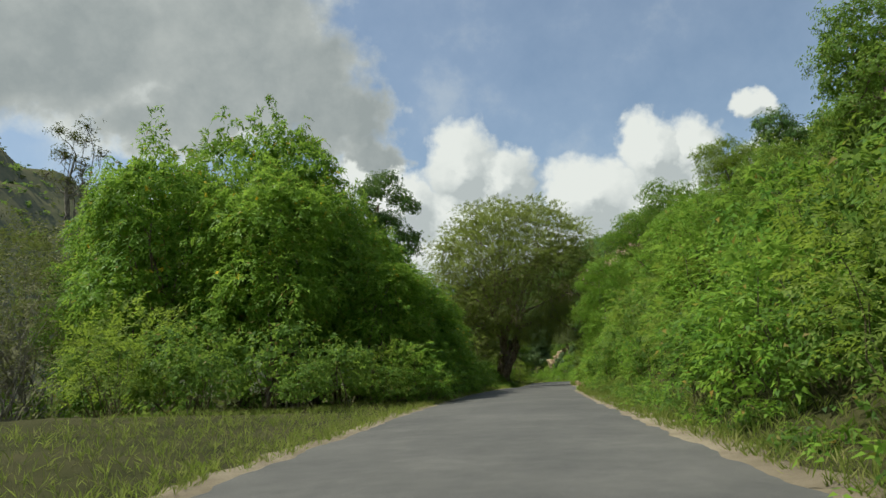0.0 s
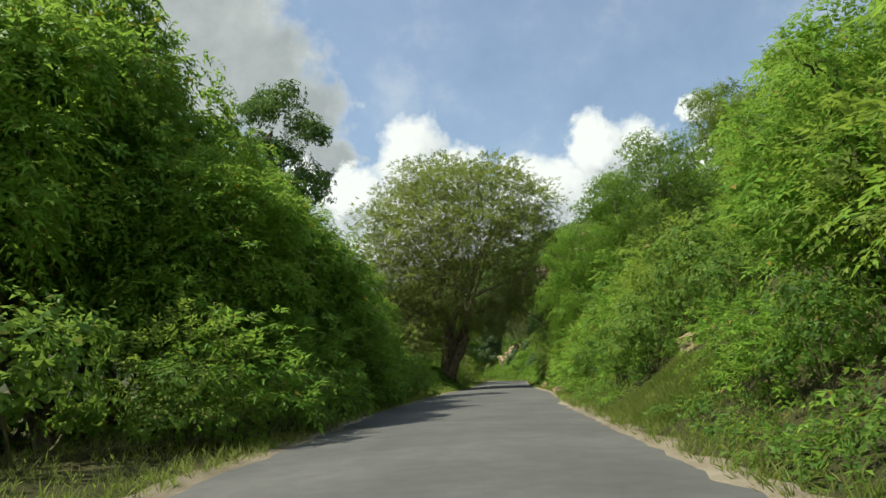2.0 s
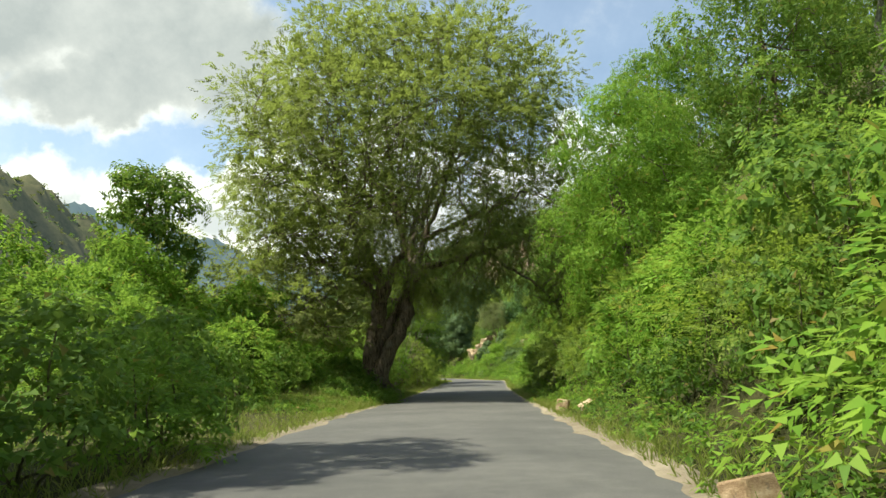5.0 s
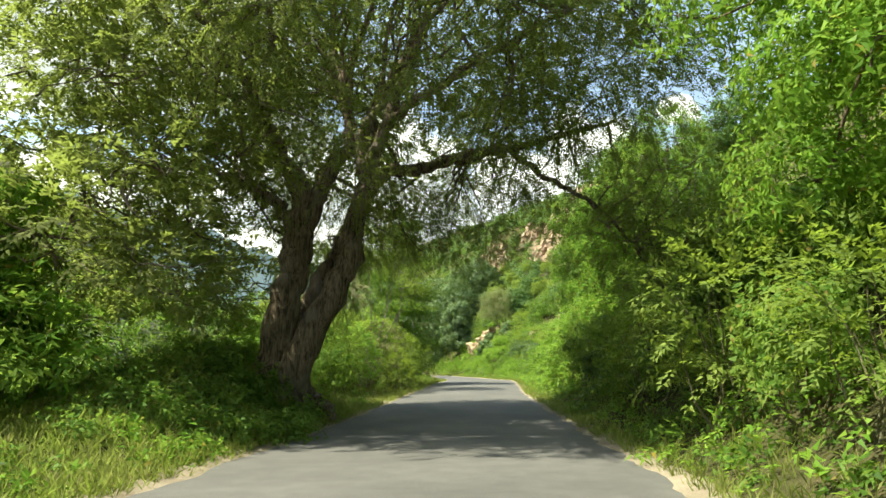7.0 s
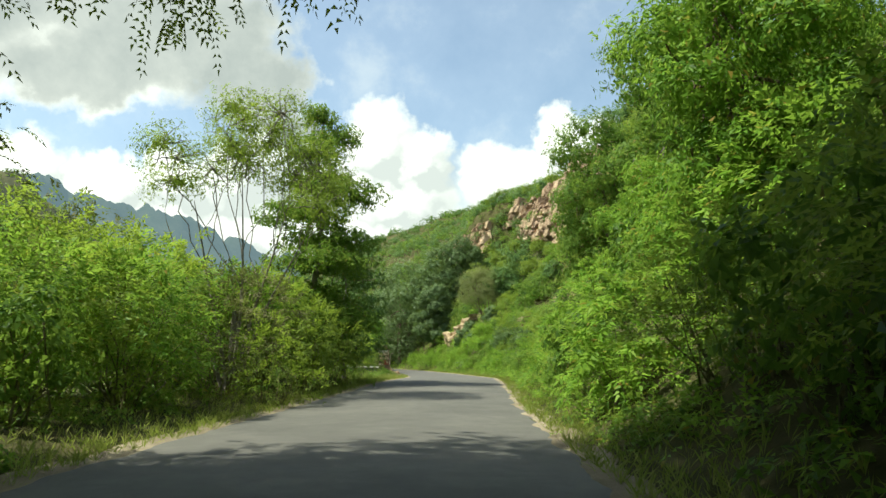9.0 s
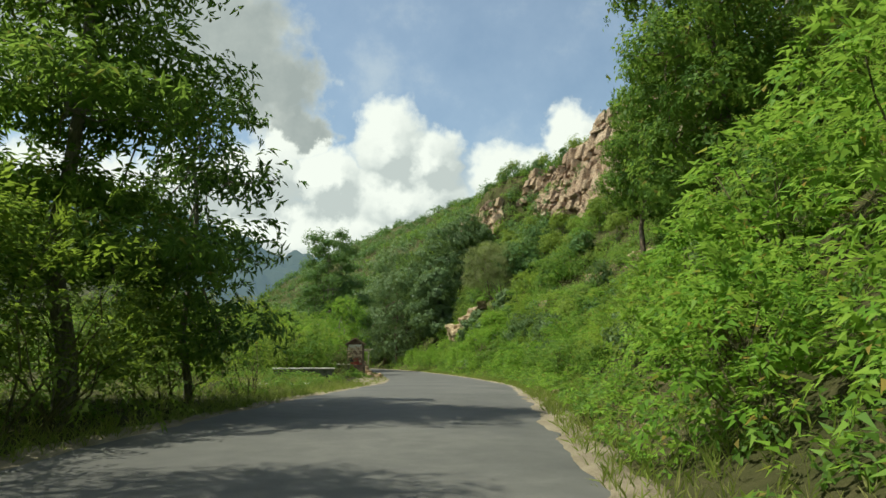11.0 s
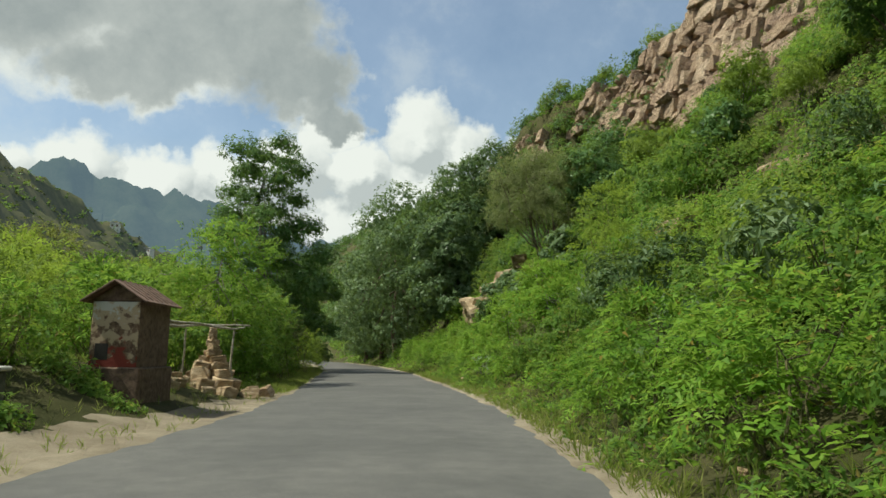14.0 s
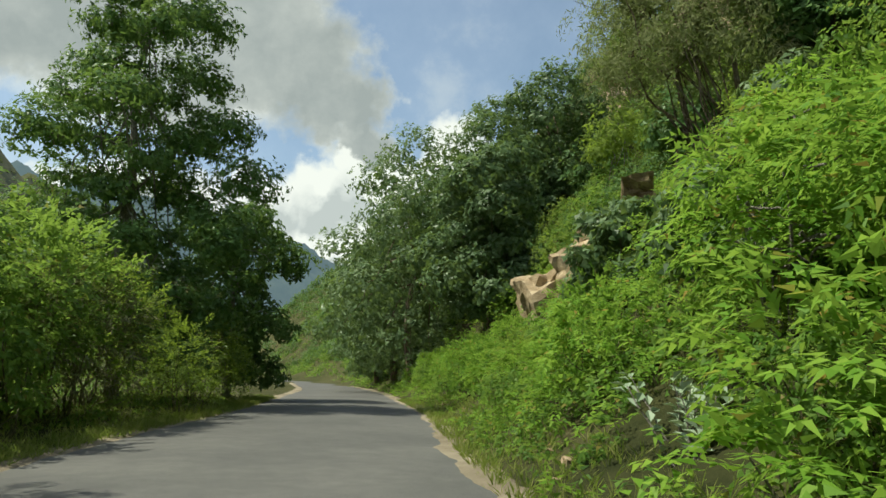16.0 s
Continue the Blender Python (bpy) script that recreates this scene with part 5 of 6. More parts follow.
# round the shrine
tree("small_tree", "light green feathery young tree behind the stone cairn", "tree", 95, 9.3, 146.8, round_lumps(95, 2.6, 1.2, 5.9, 20), [straight(4.8, 0.09, 0.03)], 1700, 9, 0.18, 0.06, LEAF_BRIGHT, BARK_PALE, 12, 0.4, 0.6, 20, frond=0.36)
tree("tree", "tall dark leafy tree standing beside the bend", "tree", 96, 6.8, 164.4, round_lumps(96, 3.9, 1.6, 14.6, 40, 0.75, 0.85) + [(2.6, 0.4, 3.0, 1.5, 1.5, 1.2), (3.4, -0.4, 5.2, 1.4, 1.4, 1.2), (3.6, 0.6, 7.4, 1.3, 1.3, 1.1), (2.8, 0.2, 9.2, 1.2, 1.2, 1.0), (-3.4, -0.5, 3.2, 1.7, 1.6, 1.3), (-3.8, 0.4, 6.0, 1.5, 1.5, 1.2)], [straight(12.5, 0.26, 0.05)], 10500, 6, 0.2, 0.09, LEAF_DARK, BARK_PALE, 24, 0.35, 0.7, 110, flat=True)
tree("tree", "dark leafy tree filling in beside the taller one", "tree", 97, 8.2, 171.5, round_lumps(97, 3.0, 1.0, 8.0, 20), [straight(7, 0.22, 0.06)], 2800, 6, 0.26, 0.12, LEAF_DARK, BARK_PALE, 12, 0.35, 0.5, 40)
tree("tree", "dark round tree standing in the valley scrub", "tree", 98, -4.2, 152.0, round_lumps(98, 2.8, 2.0, 6.6, 14, 0.6), [straight(5, 0.16, 0.05)], 1500, 6, 0.3, 0.14, LEAF_DARK, BARK_DARK, 10)
for seed, x, y, r, h, leaf in [(441, 0.2, 151.5, 2.9, 6.2, LEAF_TAWNY), (442, -4.2, 154.5, 3.2, 7.2, LEAF_TAWNY), (443, 3.4, 153.5, 2.5, 5.2, LEAF_FEATHER), (444, -9.0, 152.0, 3.2, 6.6, LEAF_TAWNY)]:
    tree("scrub_tree", "low spreading tawny-olive tree in the valley scrub", "tree", seed, x, y, round_lumps(seed, r, 0.8, h, 20, 0.7), [straight(h * 0.8, 0.14, 0.04), straight(h * 0.7, 0.1, 0.03, (1.0, 0.3), seed=2)], 2600, 9, 0.2, 0.07, leaf, BARK_PALE, 14, 0.4, 0.6, 30, frond=0.36, group="tawny scrub trees")
# the wooded bend at the foot of the hill
for seed, x, y, r, h in [(101, 19.6, 186, 5.6, 11.2), (106, 24.0, 188, 5.0, 8.6), (102, 14.6, 191, 6.8, 15.8), (103, 19.4, 177.0, 3.6, 8.4), (104, 12.9, 199, 4.8, 13.6), (105, 10.6, 208, 5.0, 13.0)]:
    tree("broadleaf_tree", "dense dark green broad-leaved tree at the wooded bend", "tree", seed, x, y, round_lumps(seed, r, 1.0, h, 24), [straight(h * 0.85, 0.3, 0.06)], 4200, 6, 0.30, 0.16, LEAF_BEND, BARK_DARK, 12, 0.45, 0.4, group="trees at the wooded bend", flat=True)
rng = np.random.default_rng(111)
wisp = [limb(rng, rng.normal(0, 0.35, 3) * [1, 1, 0] - [0, 0, 0.3], (rng.normal(-1.2, 1.5), rng.normal(0, 1.2), rng.uniform(4.2, 6.4)), 0.04, 0.01, 0.15, 8) for _ in range(18)]
wisp += [limb(rng, (x, y, -0.4), (x * 3.2 + 0.1, y * 3, 3.6), 0.13, 0.06, 0.12, 8) for x, y in [(-0.5, 0.1), (-0.15, -0.2), (0.25, 0.1), (0.55, -0.1)]]
tree("wispy_tree", "wispy many-stemmed pale green tree on the rocky bank", "tree", 112, 24.7, 159.0, [(-1.0, 0, 4.4, 2.1, 1.9, 2.2), (-2.4, 0.3, 5.6, 1.6, 1.4, 1.6), (0.3, -0.2, 5.8, 1.6, 1.4, 1.7), (-1.2, 0.2, 6.6, 1.4, 1.3, 1.1), (-2.8, 0, 3.8, 1.2, 1.1, 1.6), (1.1, 0, 3.8, 1.2, 1.1, 1.6)], wisp, 7500, 6, 0.16, 0.032, LEAF_WISP, BARK_DARK, 5, 0.7, 0.95, 60, flat=True, spray=0.5)


# ---- crests and slopes: small trees on the rim, and the scrub that covers the hillside ----
def rim_tree():
    ob = thing("tree", "small dark round tree on the hillside", "tree", group="small trees on the hillside")
    return plant_parts(ob, 121, 2.0, 3.6, 9, 430, 6, 0.30, 0.16, LEAF_DARK, BARK_DARK, 5, 0.07, 0.3, 0.5, base=0.8, flat=True)


def rim_tree_light():
    ob = thing("tree", "small olive-green tree on the hillside", "tree", group="small trees on the hillside")
    return plant_parts(ob, 122, 1.9, 3.8, 8, 430, 6, 0.26, 0.09, LEAF_FEATHER, BARK_PALE, 6, 0.06, 0.3, 0.7, base=0.8, flat=True)


rng = np.random.default_rng(77)
CLIFF_LINE = lambda y: float(right_edge(y)) + float(np.interp(y, [150, 158, 172, 180, 186, 194, 200, 208, 240], [28.5, 28.0, 27.3, 25.7, 24.3, 24.1, 20.5, 18, 18]))
RIM = [(CLIFF_LINE(y) + rng.uniform(0.2, 1.6), y, rng.uniform(0.55, 0.92) if y > 174 else rng.uniform(0.6, 0.9), rng.uniform(0, 360), 1.0) for y in np.arange(150, 240, 3.0)]
RIM += [(CLIFF_LINE(y) - rng.uniform(6.6, 9.0), y, rng.uniform(0.5, 0.85), rng.uniform(0, 360), 1.0) for y in np.arange(163, 206, 2.6)]
RIM += [(float(right_edge(y)) + s, y, k, 40.0 * k, 1.0) for y, s, k in [(160, 13, 0.9), (158.5, 9.6, 0.95), (165, 11.5, 1.0), (168, 14.5, 1.0), (172, 12, 1.1), (176, 15, 1.0), (180, 12, 1.2), (188, 11, 1.1), (196, 10, 1.2), (204, 12, 1.3), (212, 12, 1.3), (220, 18, 1.3), (228, 14, 1.3), (236, 20, 1.3), (54, 13, 1.1), (47, 15, 1.1), (150, 12.5, 0.8), (154, 16, 0.9), (148, 15, 0.7)]]
sow([rim_tree, rim_tree_light, rim_tree_light], RIM)


def slope_tree():
    ob = thing("tree", "large dark round-crowned tree on the slope", "tree", group="large trees on the slope")
    return plant_parts(ob, 123, 3.6, 6.6, 16, 1700, 6, 0.28, 0.14, LEAF_DARK, BARK_DARK, 7, 0.12, 0.35, 0.45, base=1.0, flat=True)


sow([slope_tree], [(float(right_edge(y)) + s, y, k, 70.0 * k, 1.0) for y, s, k in [(168, 30.0, 1.15), (163, 30.5, 1.25), (158, 30.0, 1.1), (150, 25, 1.0), (143, 16, 0.95),   (128, 17, 0.8), (120, 15, 0.75), (112, 17, 0.9), (104, 14, 0.75), (60, 20, 0.8), (80, 22, 0.9), (90, 20, 0.9), (136, 27, 1.1), (126, 27, 1.1), (158.5, 9.8, 0.75), (163, 13, 0.7)]])
sow([feather_shrub(35), broad_shrub(27)], [(x, y, k, 57 * y % 360, 1.15) for x, y, k in [(25.2, 150.5, 1.5), (26.4, 147.5, 1.4), (24.4, 146.4, 1.0), (27.5, 152.5, 1.6), (23.8, 143.0, 1.0), (28.6, 149, 1.6), (22.6, 152.4, 1.0), (26.0, 154.6, 1.4)]])


rng = np.random.default_rng(430)
PATCHES = [(float(right_edge(y)) + rng.uniform(2.2, 9.5), y, rng.uniform(0.6, 1.05), rng.uniform(0, 360), rng.uniform(0.8, 1.1)) for y in rng.uniform(112, 146, 34)]
sow([dark_shrub(43), dry_shrub(53), feather_shrub(37), broad_shrub(30)], PATCHES)


def scrub(name, label, seed, count, place, size, per_mound, leaves, length, width, leaf, tall=0.8, flat=True, frond=None):
    """Low growth that nobody could count, as one mesh of leaves on small mounds."""
    rng = np.random.default_rng(seed)
    vs, fs, n0 = [], [], 0
    done = 0
    while done < count:
        x, y = place(rng)
        r = rng.uniform(*size)
        z = float(ground_z(x, y))
        d = unit(np.abs(rng.normal(0, 1, (per_mound, 3))) * rng.choice([-1, 1], (per_mound, 3)) * [1, 1, 0] + np.abs(rng.normal(0, 1, (per_mound, 1))) * [0, 0, 1])
        p = np.array([x, y, z - 0.1]) + d * [r, r, r * tall * rng.uniform(0.7, 1.3)] * rng.uniform(0.6, 1.05, (per_mound, 1))
        v, f = fronds_at(rng, p, d + [0, 0, 0.2], frond, leaves // 2, length, width, 0.45) if frond else leaves_at(rng, p, d + [0, 0, 0.3], leaves, length, width, (40, 100), 0.35, flat)
        vs.append(v), fs.append(f + n0)
        n0 += len(v)
        done += 1
    me = mesh_of(name, np.concatenate(vs), np.concatenate(fs))
    me.materials.append(leaf)
    tagged(new(name, me), label, "scrub", kind="stuff")


def on_slope(lo, hi, y0=0, y1=215):
    """Random spots on the bank; the gap with the bare earth stays open."""
    def spot(rng):
        while True:
            y, off = rng.uniform(y0, y1), rng.uniform(lo, hi)
            if not (26.6 < y < 31.8 and off < 2.3) and not (147.2 < y < 149.9 and 0.9 < off < 2.3):
                return float(right_edge(y)) + off, y
    return spot


def in_valley(rng):
    y = rng.uniform(20, 330)
    return float(left_edge(y)) - 7 - 75 * rng.uniform(0, 1) ** 1.5, y


scrub("upper_bank_shrubs", "bright green shrubs higher up the bank", 128, 62, on_slope(5.2, 8.2, 2, 106), (1.0, 2.2), 170, 9, 0.17, 0.062, LEAF_BRIGHT, 1.1, frond=0.34)
scrub("upper_bank_shrubs", "mid-green shrubs higher up the bank", 129, 40, on_slope(5.2, 8.2, 2, 106), (1.0, 2.2), 190, 7, 0.15, 0.075, LEAF_MID, 1.1, frond=0.25)
scrub("upper_bank_shrubs", "low bright green shrubs on the open bank", 140, 95, on_slope(4.6, 8.6, 104, 235), (0.7, 1.6), 110, 7, 0.17, 0.062, LEAF_BRIGHT, 0.9, frond=0.32)
for seed, leaf, what in [(126, LEAF_MID, "mid-green rounded"), (127, LEAF_BRIGHT, "bright green spreading"), (128, LEAF_DARK, "dark green rounded"), (129, LEAF_FEATHER, "olive thorny")]:
    scrub("hillside_shrubs", what + " shrubs on the hillside below the cliff", seed, 34, lambda rng: (lambda y: (float(right_edge(y)) + rng.uniform(*((6.8, 9.0) if 132 < y < 147 else (6.8, 19))), y))(rng.uniform(108, 182)), (0.9, 1.9), 330, 5, 0.17, 0.075, leaf, 1.0)
scrub("bank_shrubs_low", "low green bushes covering the open bank", 147, 330, on_slope(1.6, 9.5, 112, 178), (0.5, 0.95), 60, 5, 0.13, 0.055, LEAF_MID, 0.9)
scrub("bank_shrubs_low", "low bright bushes covering the open bank", 148, 230, on_slope(1.6, 9.5, 108, 178), (0.4, 1.15), 46, 7, 0.15, 0.055, LEAF_BRIGHT, 0.9, frond=0.28)
scrub("slope_bushes", "green bushes on the slope past the cliff", 151, 130, on_slope(8, 25, 176, 224), (0.9, 1.7), 100, 5, 0.22, 0.1, LEAF_MID, 1.0)
scrub("slope_bushes", "dark bushes on the slope past the cliff", 152, 110, on_slope(8, 25, 176, 224), (0.9, 1.8), 100, 5, 0.22, 0.11, LEAF_DARK, 1.0)
scrub("slope_bushes", "bushes on the steep slope beside the cliff", 149, 170, on_slope(12, 26, 108, 158), (0.8, 1.6), 110, 5, 0.18, 0.08, LEAF_MID, 0.9)
scrub("verge_weeds", "leafy weeds on the mound round the tamarind", 150, 190, lambda rng: (lambda y: (float(left_edge(y)) - 0.5 - 6 * rng.uniform(0, 1), y))(rng.uniform(58, 80)), (0.25, 0.55), 34, 5, 0.12, 0.05, LEAF_BRIGHT, 0.9)
scrub("verge_weeds", "taller weeds at the foot of the tamarind", 155, 60, lambda rng: (rng.uniform(1.8, 5.6), rng.uniform(65.5, 71.5)), (0.4, 0.75), 60, 5, 0.13, 0.05, LEAF_MID, 1.0)
scrub("verge_weeds", "weeds at the foot of the shrine", 161, 16, lambda rng: (rng.uniform(9.9, 11.9), rng.uniform(132.6, 133.4)), (0.25, 0.45), 40, 5, 0.10, 0.045, LEAF_MID, 0.9)
scrub("verge_weeds", "leafy weeds round the shrine", 154, 150, lambda rng: (rng.uniform(3.5, 9.7), rng.uniform(119, 133.5)), (0.25, 0.55), 34, 5, 0.11, 0.045, LEAF_MID, 0.9)
for seed, x, y, wide, tall in [(156, 9.15, 122.3, 1.8, 0.55), (157, 9.2, 113.3, 1.5, 0.34), (158, 10.3, 129.5, 1.1, 0.5), (159, 2.9, 69.8, 1.0, 0.7)]:
    scrub("verge_weeds", "tangled weeds growing up the culvert wall", seed, 14, lambda rng: (x + rng.uniform(-wide, wide), y + rng.uniform(-0.5, 0.25)), (0.5 * tall, tall), 60, 5, 0.10, 0.045, LEAF_MID, 1.0)
scrub("bank_weeds", "leafy weeds at the foot of the bank", 144, 1100, on_slope(0.5, 4.2, 4, 160), (0.3, 0.6), 30, 5, 0.11, 0.045, LEAF_MID, 0.9)
scrub("verge_weeds", "low leafy weeds on the valley verge", 145, 620, lambda rng: (lambda y: (float(left_edge(y)) - 1.2 - 7 * rng.uniform(0, 1), y))(rng.choice([rng.uniform(44, 68), rng.uniform(76, 129), rng.uniform(142, 170)])), (0.25, 0.55), 30, 5, 0.11, 0.045, LEAF_MID, 0.9)
scrub("bank_growth", "bright green weeds and creepers between the bank shrubs", 130, 1600, on_slope(0.5, 7, 2, 240), (0.35, 0.85), 15, 7, 0.14, 0.052, LEAF_BRIGHT, frond=0.25)
scrub("slope_scrub", "bright green low growth covering the hillside", 131, 1000, on_slope(6, 25, 15, 225), (0.6, 1.4), 34, 5, 0.2, 0.075, LEAF_BRIGHT)
scrub("slope_scrub", "darker low growth covering the hillside", 132, 1150, on_slope(6, 26, 15, 300), (0.6, 1.5), 30, 5, 0.22, 0.09, LEAF_MID)
scrub("slope_scrub", "half-dry growth on the rocky hillside", 133, 520, on_slope(8, 26, 100, 215), (0.5, 1.2), 34, 5, 0.18, 0.05, LEAF_DRY)
scrub("slope_scrub", "green growth on the slope past the bend", 137, 520, on_slope(0.9, 26, 205, 345), (1.0, 2.0), 36, 5, 0.36, 0.15, LEAF_MID)
scrub("slope_scrub", "bushes round the top of the cliff", 138, 420, on_slope(29, 46, 95, 235), (0.6, 1.3), 34, 5, 0.34, 0.14, LEAF_MID)
scrub("slope_trees", "dark trees crowding the slope past the bend", 139, 190, on_slope(5, 27, 176, 345), (1.5, 2.8), 80, 5, 0.36, 0.17, LEAF_DARK, 1.2)
scrub("hill_woods", "dark woods on the ridge past the bend", 146, 900, on_slope(12, 80, 205, 430), (1.6, 3.2), 26, 5, 0.6, 0.3, LEAF_DARK)
scrub("hill_woods", "olive woods on the upper hillside", 134, 800, on_slope(26, 95, -10, 330), (1.5, 3.2), 26, 5, 0.6, 0.3, LEAF_MID)
scrub("valley_scrub", "green scrub filling the valley floor", 135, 760, in_valley, (1.1, 2.6), 40, 5, 0.34, 0.14, LEAF_MID)
scrub("valley_scrub", "yellowish dry scrub in the valley", 136, 520, in_valley, (1.1, 2.4), 40, 5, 0.3, 0.10, LEAF_DRY)


def build_grass(name, label, seed, count, place, height):
    rng = np.random.default_rng(seed)
    p = np.array([place(rng) for _ in range(count)])
    p = np.column_stack([p, ground_z(p[:, 0], p[:, 1]) + 0.02])
    v, f = leaves_at(rng, p, np.tile([0, 0, 1.0], (count, 1)) + rng.normal(0, 0.2, (count, 3)), 6, height, height * 0.055, (4, 45), 0.1, True)
    me = mesh_of(name, v, f)
    me.materials.append(LEAF_GRASS)
    tagged(new(name, me), label, "grass", kind="stuff")


def left_verge(rng):
    while True:
        y = rng.uniform(2, 175)
        d = 0.15 + 5.5 * rng.uniform(0, 1) ** 1.4
        if not (119 < y < 141 and d < 2.3 and rng.uniform() < 0.8):
            return float(left_edge(y)) - d, y


def right_verge(rng):
    y = rng.uniform(4, 175)
    return float(right_edge(y)) + 0.02 + 1.5 * rng.uniform(0, 1) ** 1.6, y


def opening(rng):
    y = rng.uniform(26.4, 31.2)
    return float(right_edge(y)) + rng.uniform(0.5, 2.4), y


build_grass("grass", "low rough green grass along the valley verge", 141, 14000, left_verge, 0.16)
build_grass("grass", "dry-tipped grass along the hillside verge", 142, 8000, right_verge, 0.19)
build_grass("grass", "grass on the mound beside the tamarind", 160, 5200, lambda rng: (lambda y: (float(left_edge(y)) - 0.25 - 3.2 * rng.uniform(0, 1), y))(rng.uniform(60, 78)), 0.2)
build_grass("grass", "bright grass in a gap between the shrubs", 143, 3600, opening, 0.17)


def left_fringe(rng):
    y = rng.choice([rng.uniform(2, 118), rng.uniform(142, 175)])
    return float(left_edge(y)) - rng.uniform(0.05, 0.9), y


build_grass("grass", "dry grass fringing the valley edge of the road", 153, 5000, left_fringe, 0.15)

# ---- the small roadside shrine, its lean-to, the cairn and loose stones ----
BRICKWORK = plain_material("brown_mud_brick", (0.08, 0.05, 0.034), (0.20, 0.13, 0.088), 9.0, 0.95, 0.03)
RUST = plain_material("rusty_sheet_roof", (0.10, 0.06, 0.04), (0.25, 0.155, 0.11), 7.0, 0.8, 0.02)
POLE = plain_material("weathered_pole", (0.20, 0.17, 0.12), (0.46, 0.41, 0.32), 12.0, 0.85, 0.01)
CONCRETE = plain_material("pale_concrete", (0.30, 0.29, 0.26), (0.55, 0.53, 0.48), 5.0, 0.9, 0.02)


def shrine(x, y, turn):
    z = float(ground_z(x, y))
    ob = thing("roadside_shrine", "small gabled brick shrine with peeling white and red paint", "shrine", pose(x, y, z + 0.34, 0, 0, turn) @ Matrix.Scale(0.96, 4))
    w, d, h = 1.0, 1.5, 1.42
    bm = bmesh.new()
    box(bm, (w, d, h), pose(0, 0, h / 2), 0.03)
    part("wall", bm, BRICKWORK, ob)
    bm = bmesh.new()
    pts = [(-w / 2, 0, h), (w / 2, 0, h), (0, 0, h + 0.33)]
    lo, hi = [bm.verts.new((px, -d / 2, pz)) for px, _, pz in pts], [bm.verts.new((px, d / 2, pz)) for px, _, pz in pts]
    bm.faces.new(lo), bm.faces.new(hi[::-1])
    for i in range(3):
        bm.faces.new((lo[i], lo[(i + 1) % 3], hi[(i + 1) % 3], hi[i]))
    part("gable", bm, BRICKWORK, ob)
    for s in (-1, 1):
        bm = bmesh.new()
        box(bm, (0.80, d + 0.42, 0.035), pose(s * 0.325, 0, h + 0.175, 0, s * 33, 0), 0.008)
        sheet = part("roof_sheet", bm, RUST, ob, "rusty brown sheet")
        for k in range(7):
            bm = bmesh.new()
            box(bm, (0.74, 0.03, 0.02), pose(s * 0.305, -0.75 + 0.25 * k, h + 0.218, 0, s * 33, 0))
            part("rib", bm, RUST, sheet)
    front = -d / 2
    bm = bmesh.new()
    box(bm, (0.94, 0.024, 1.34), pose(0, front - 0.008, 0.72), 0.01)
    part("painted_front", bm, painted_front(), ob, "peeling whitewash and red paint over brown plaster")
    # no recess is cut: a near-black block paints the shade of a niche
    bm = bmesh.new()
    box(bm, (0.30, 0.1, 0.36), pose(-0.24, front + 0.028, 0.40), 0.02)
    part("niche", bm, plain_material("niche_shade_colour", (0.012, 0.01, 0.008), (0.03, 0.025, 0.02), 6.0), ob, "flush near-black block standing in for a niche's shade")
    bm = bmesh.new()
    box(bm, (w + 0.16, d + 0.2, 1.0), pose(0, 0, -0.40), 0.03)
    part("plinth", bm, BRICKWORK, ob)
    return ob


shrine(11.1, 134.3, -2)


def build_lean_to():
    z = float(ground_z(11.4, 137.5))
    ob = thing("pole_rack", "rack of bare wooden poles on forked posts", "rack", pose(11.3, 137.6, z))
    rng = np.random.default_rng(151)
    for x, y in [(0.45, 1.9), (-0.9, 2.0)]:
        part("post", mesh_of("post", *tubes([limb(rng, (x, y, -0.2), (x + 0.05, y, 1.62), 0.035, 0.028, 0.05)], 7), True), POLE, ob, "grey forked post")
    for k, (a, b) in enumerate([((-0.6, -1.9, 1.63), (0.45, 2.2, 1.63)), ((-0.2, -1.2, 1.68), (0.6, 2.6, 1.69)), ((-1.2, 0.2, 1.74), (0.8, 2.4, 1.74)), ((-0.9, -1.7, 1.65), (-0.9, 2.0, 1.66))]):
        part("pole", mesh_of("pole", *tubes([limb(rng, a, b, 0.04, 0.025, 0.05)], 7), True), POLE, ob)


build_lean_to()


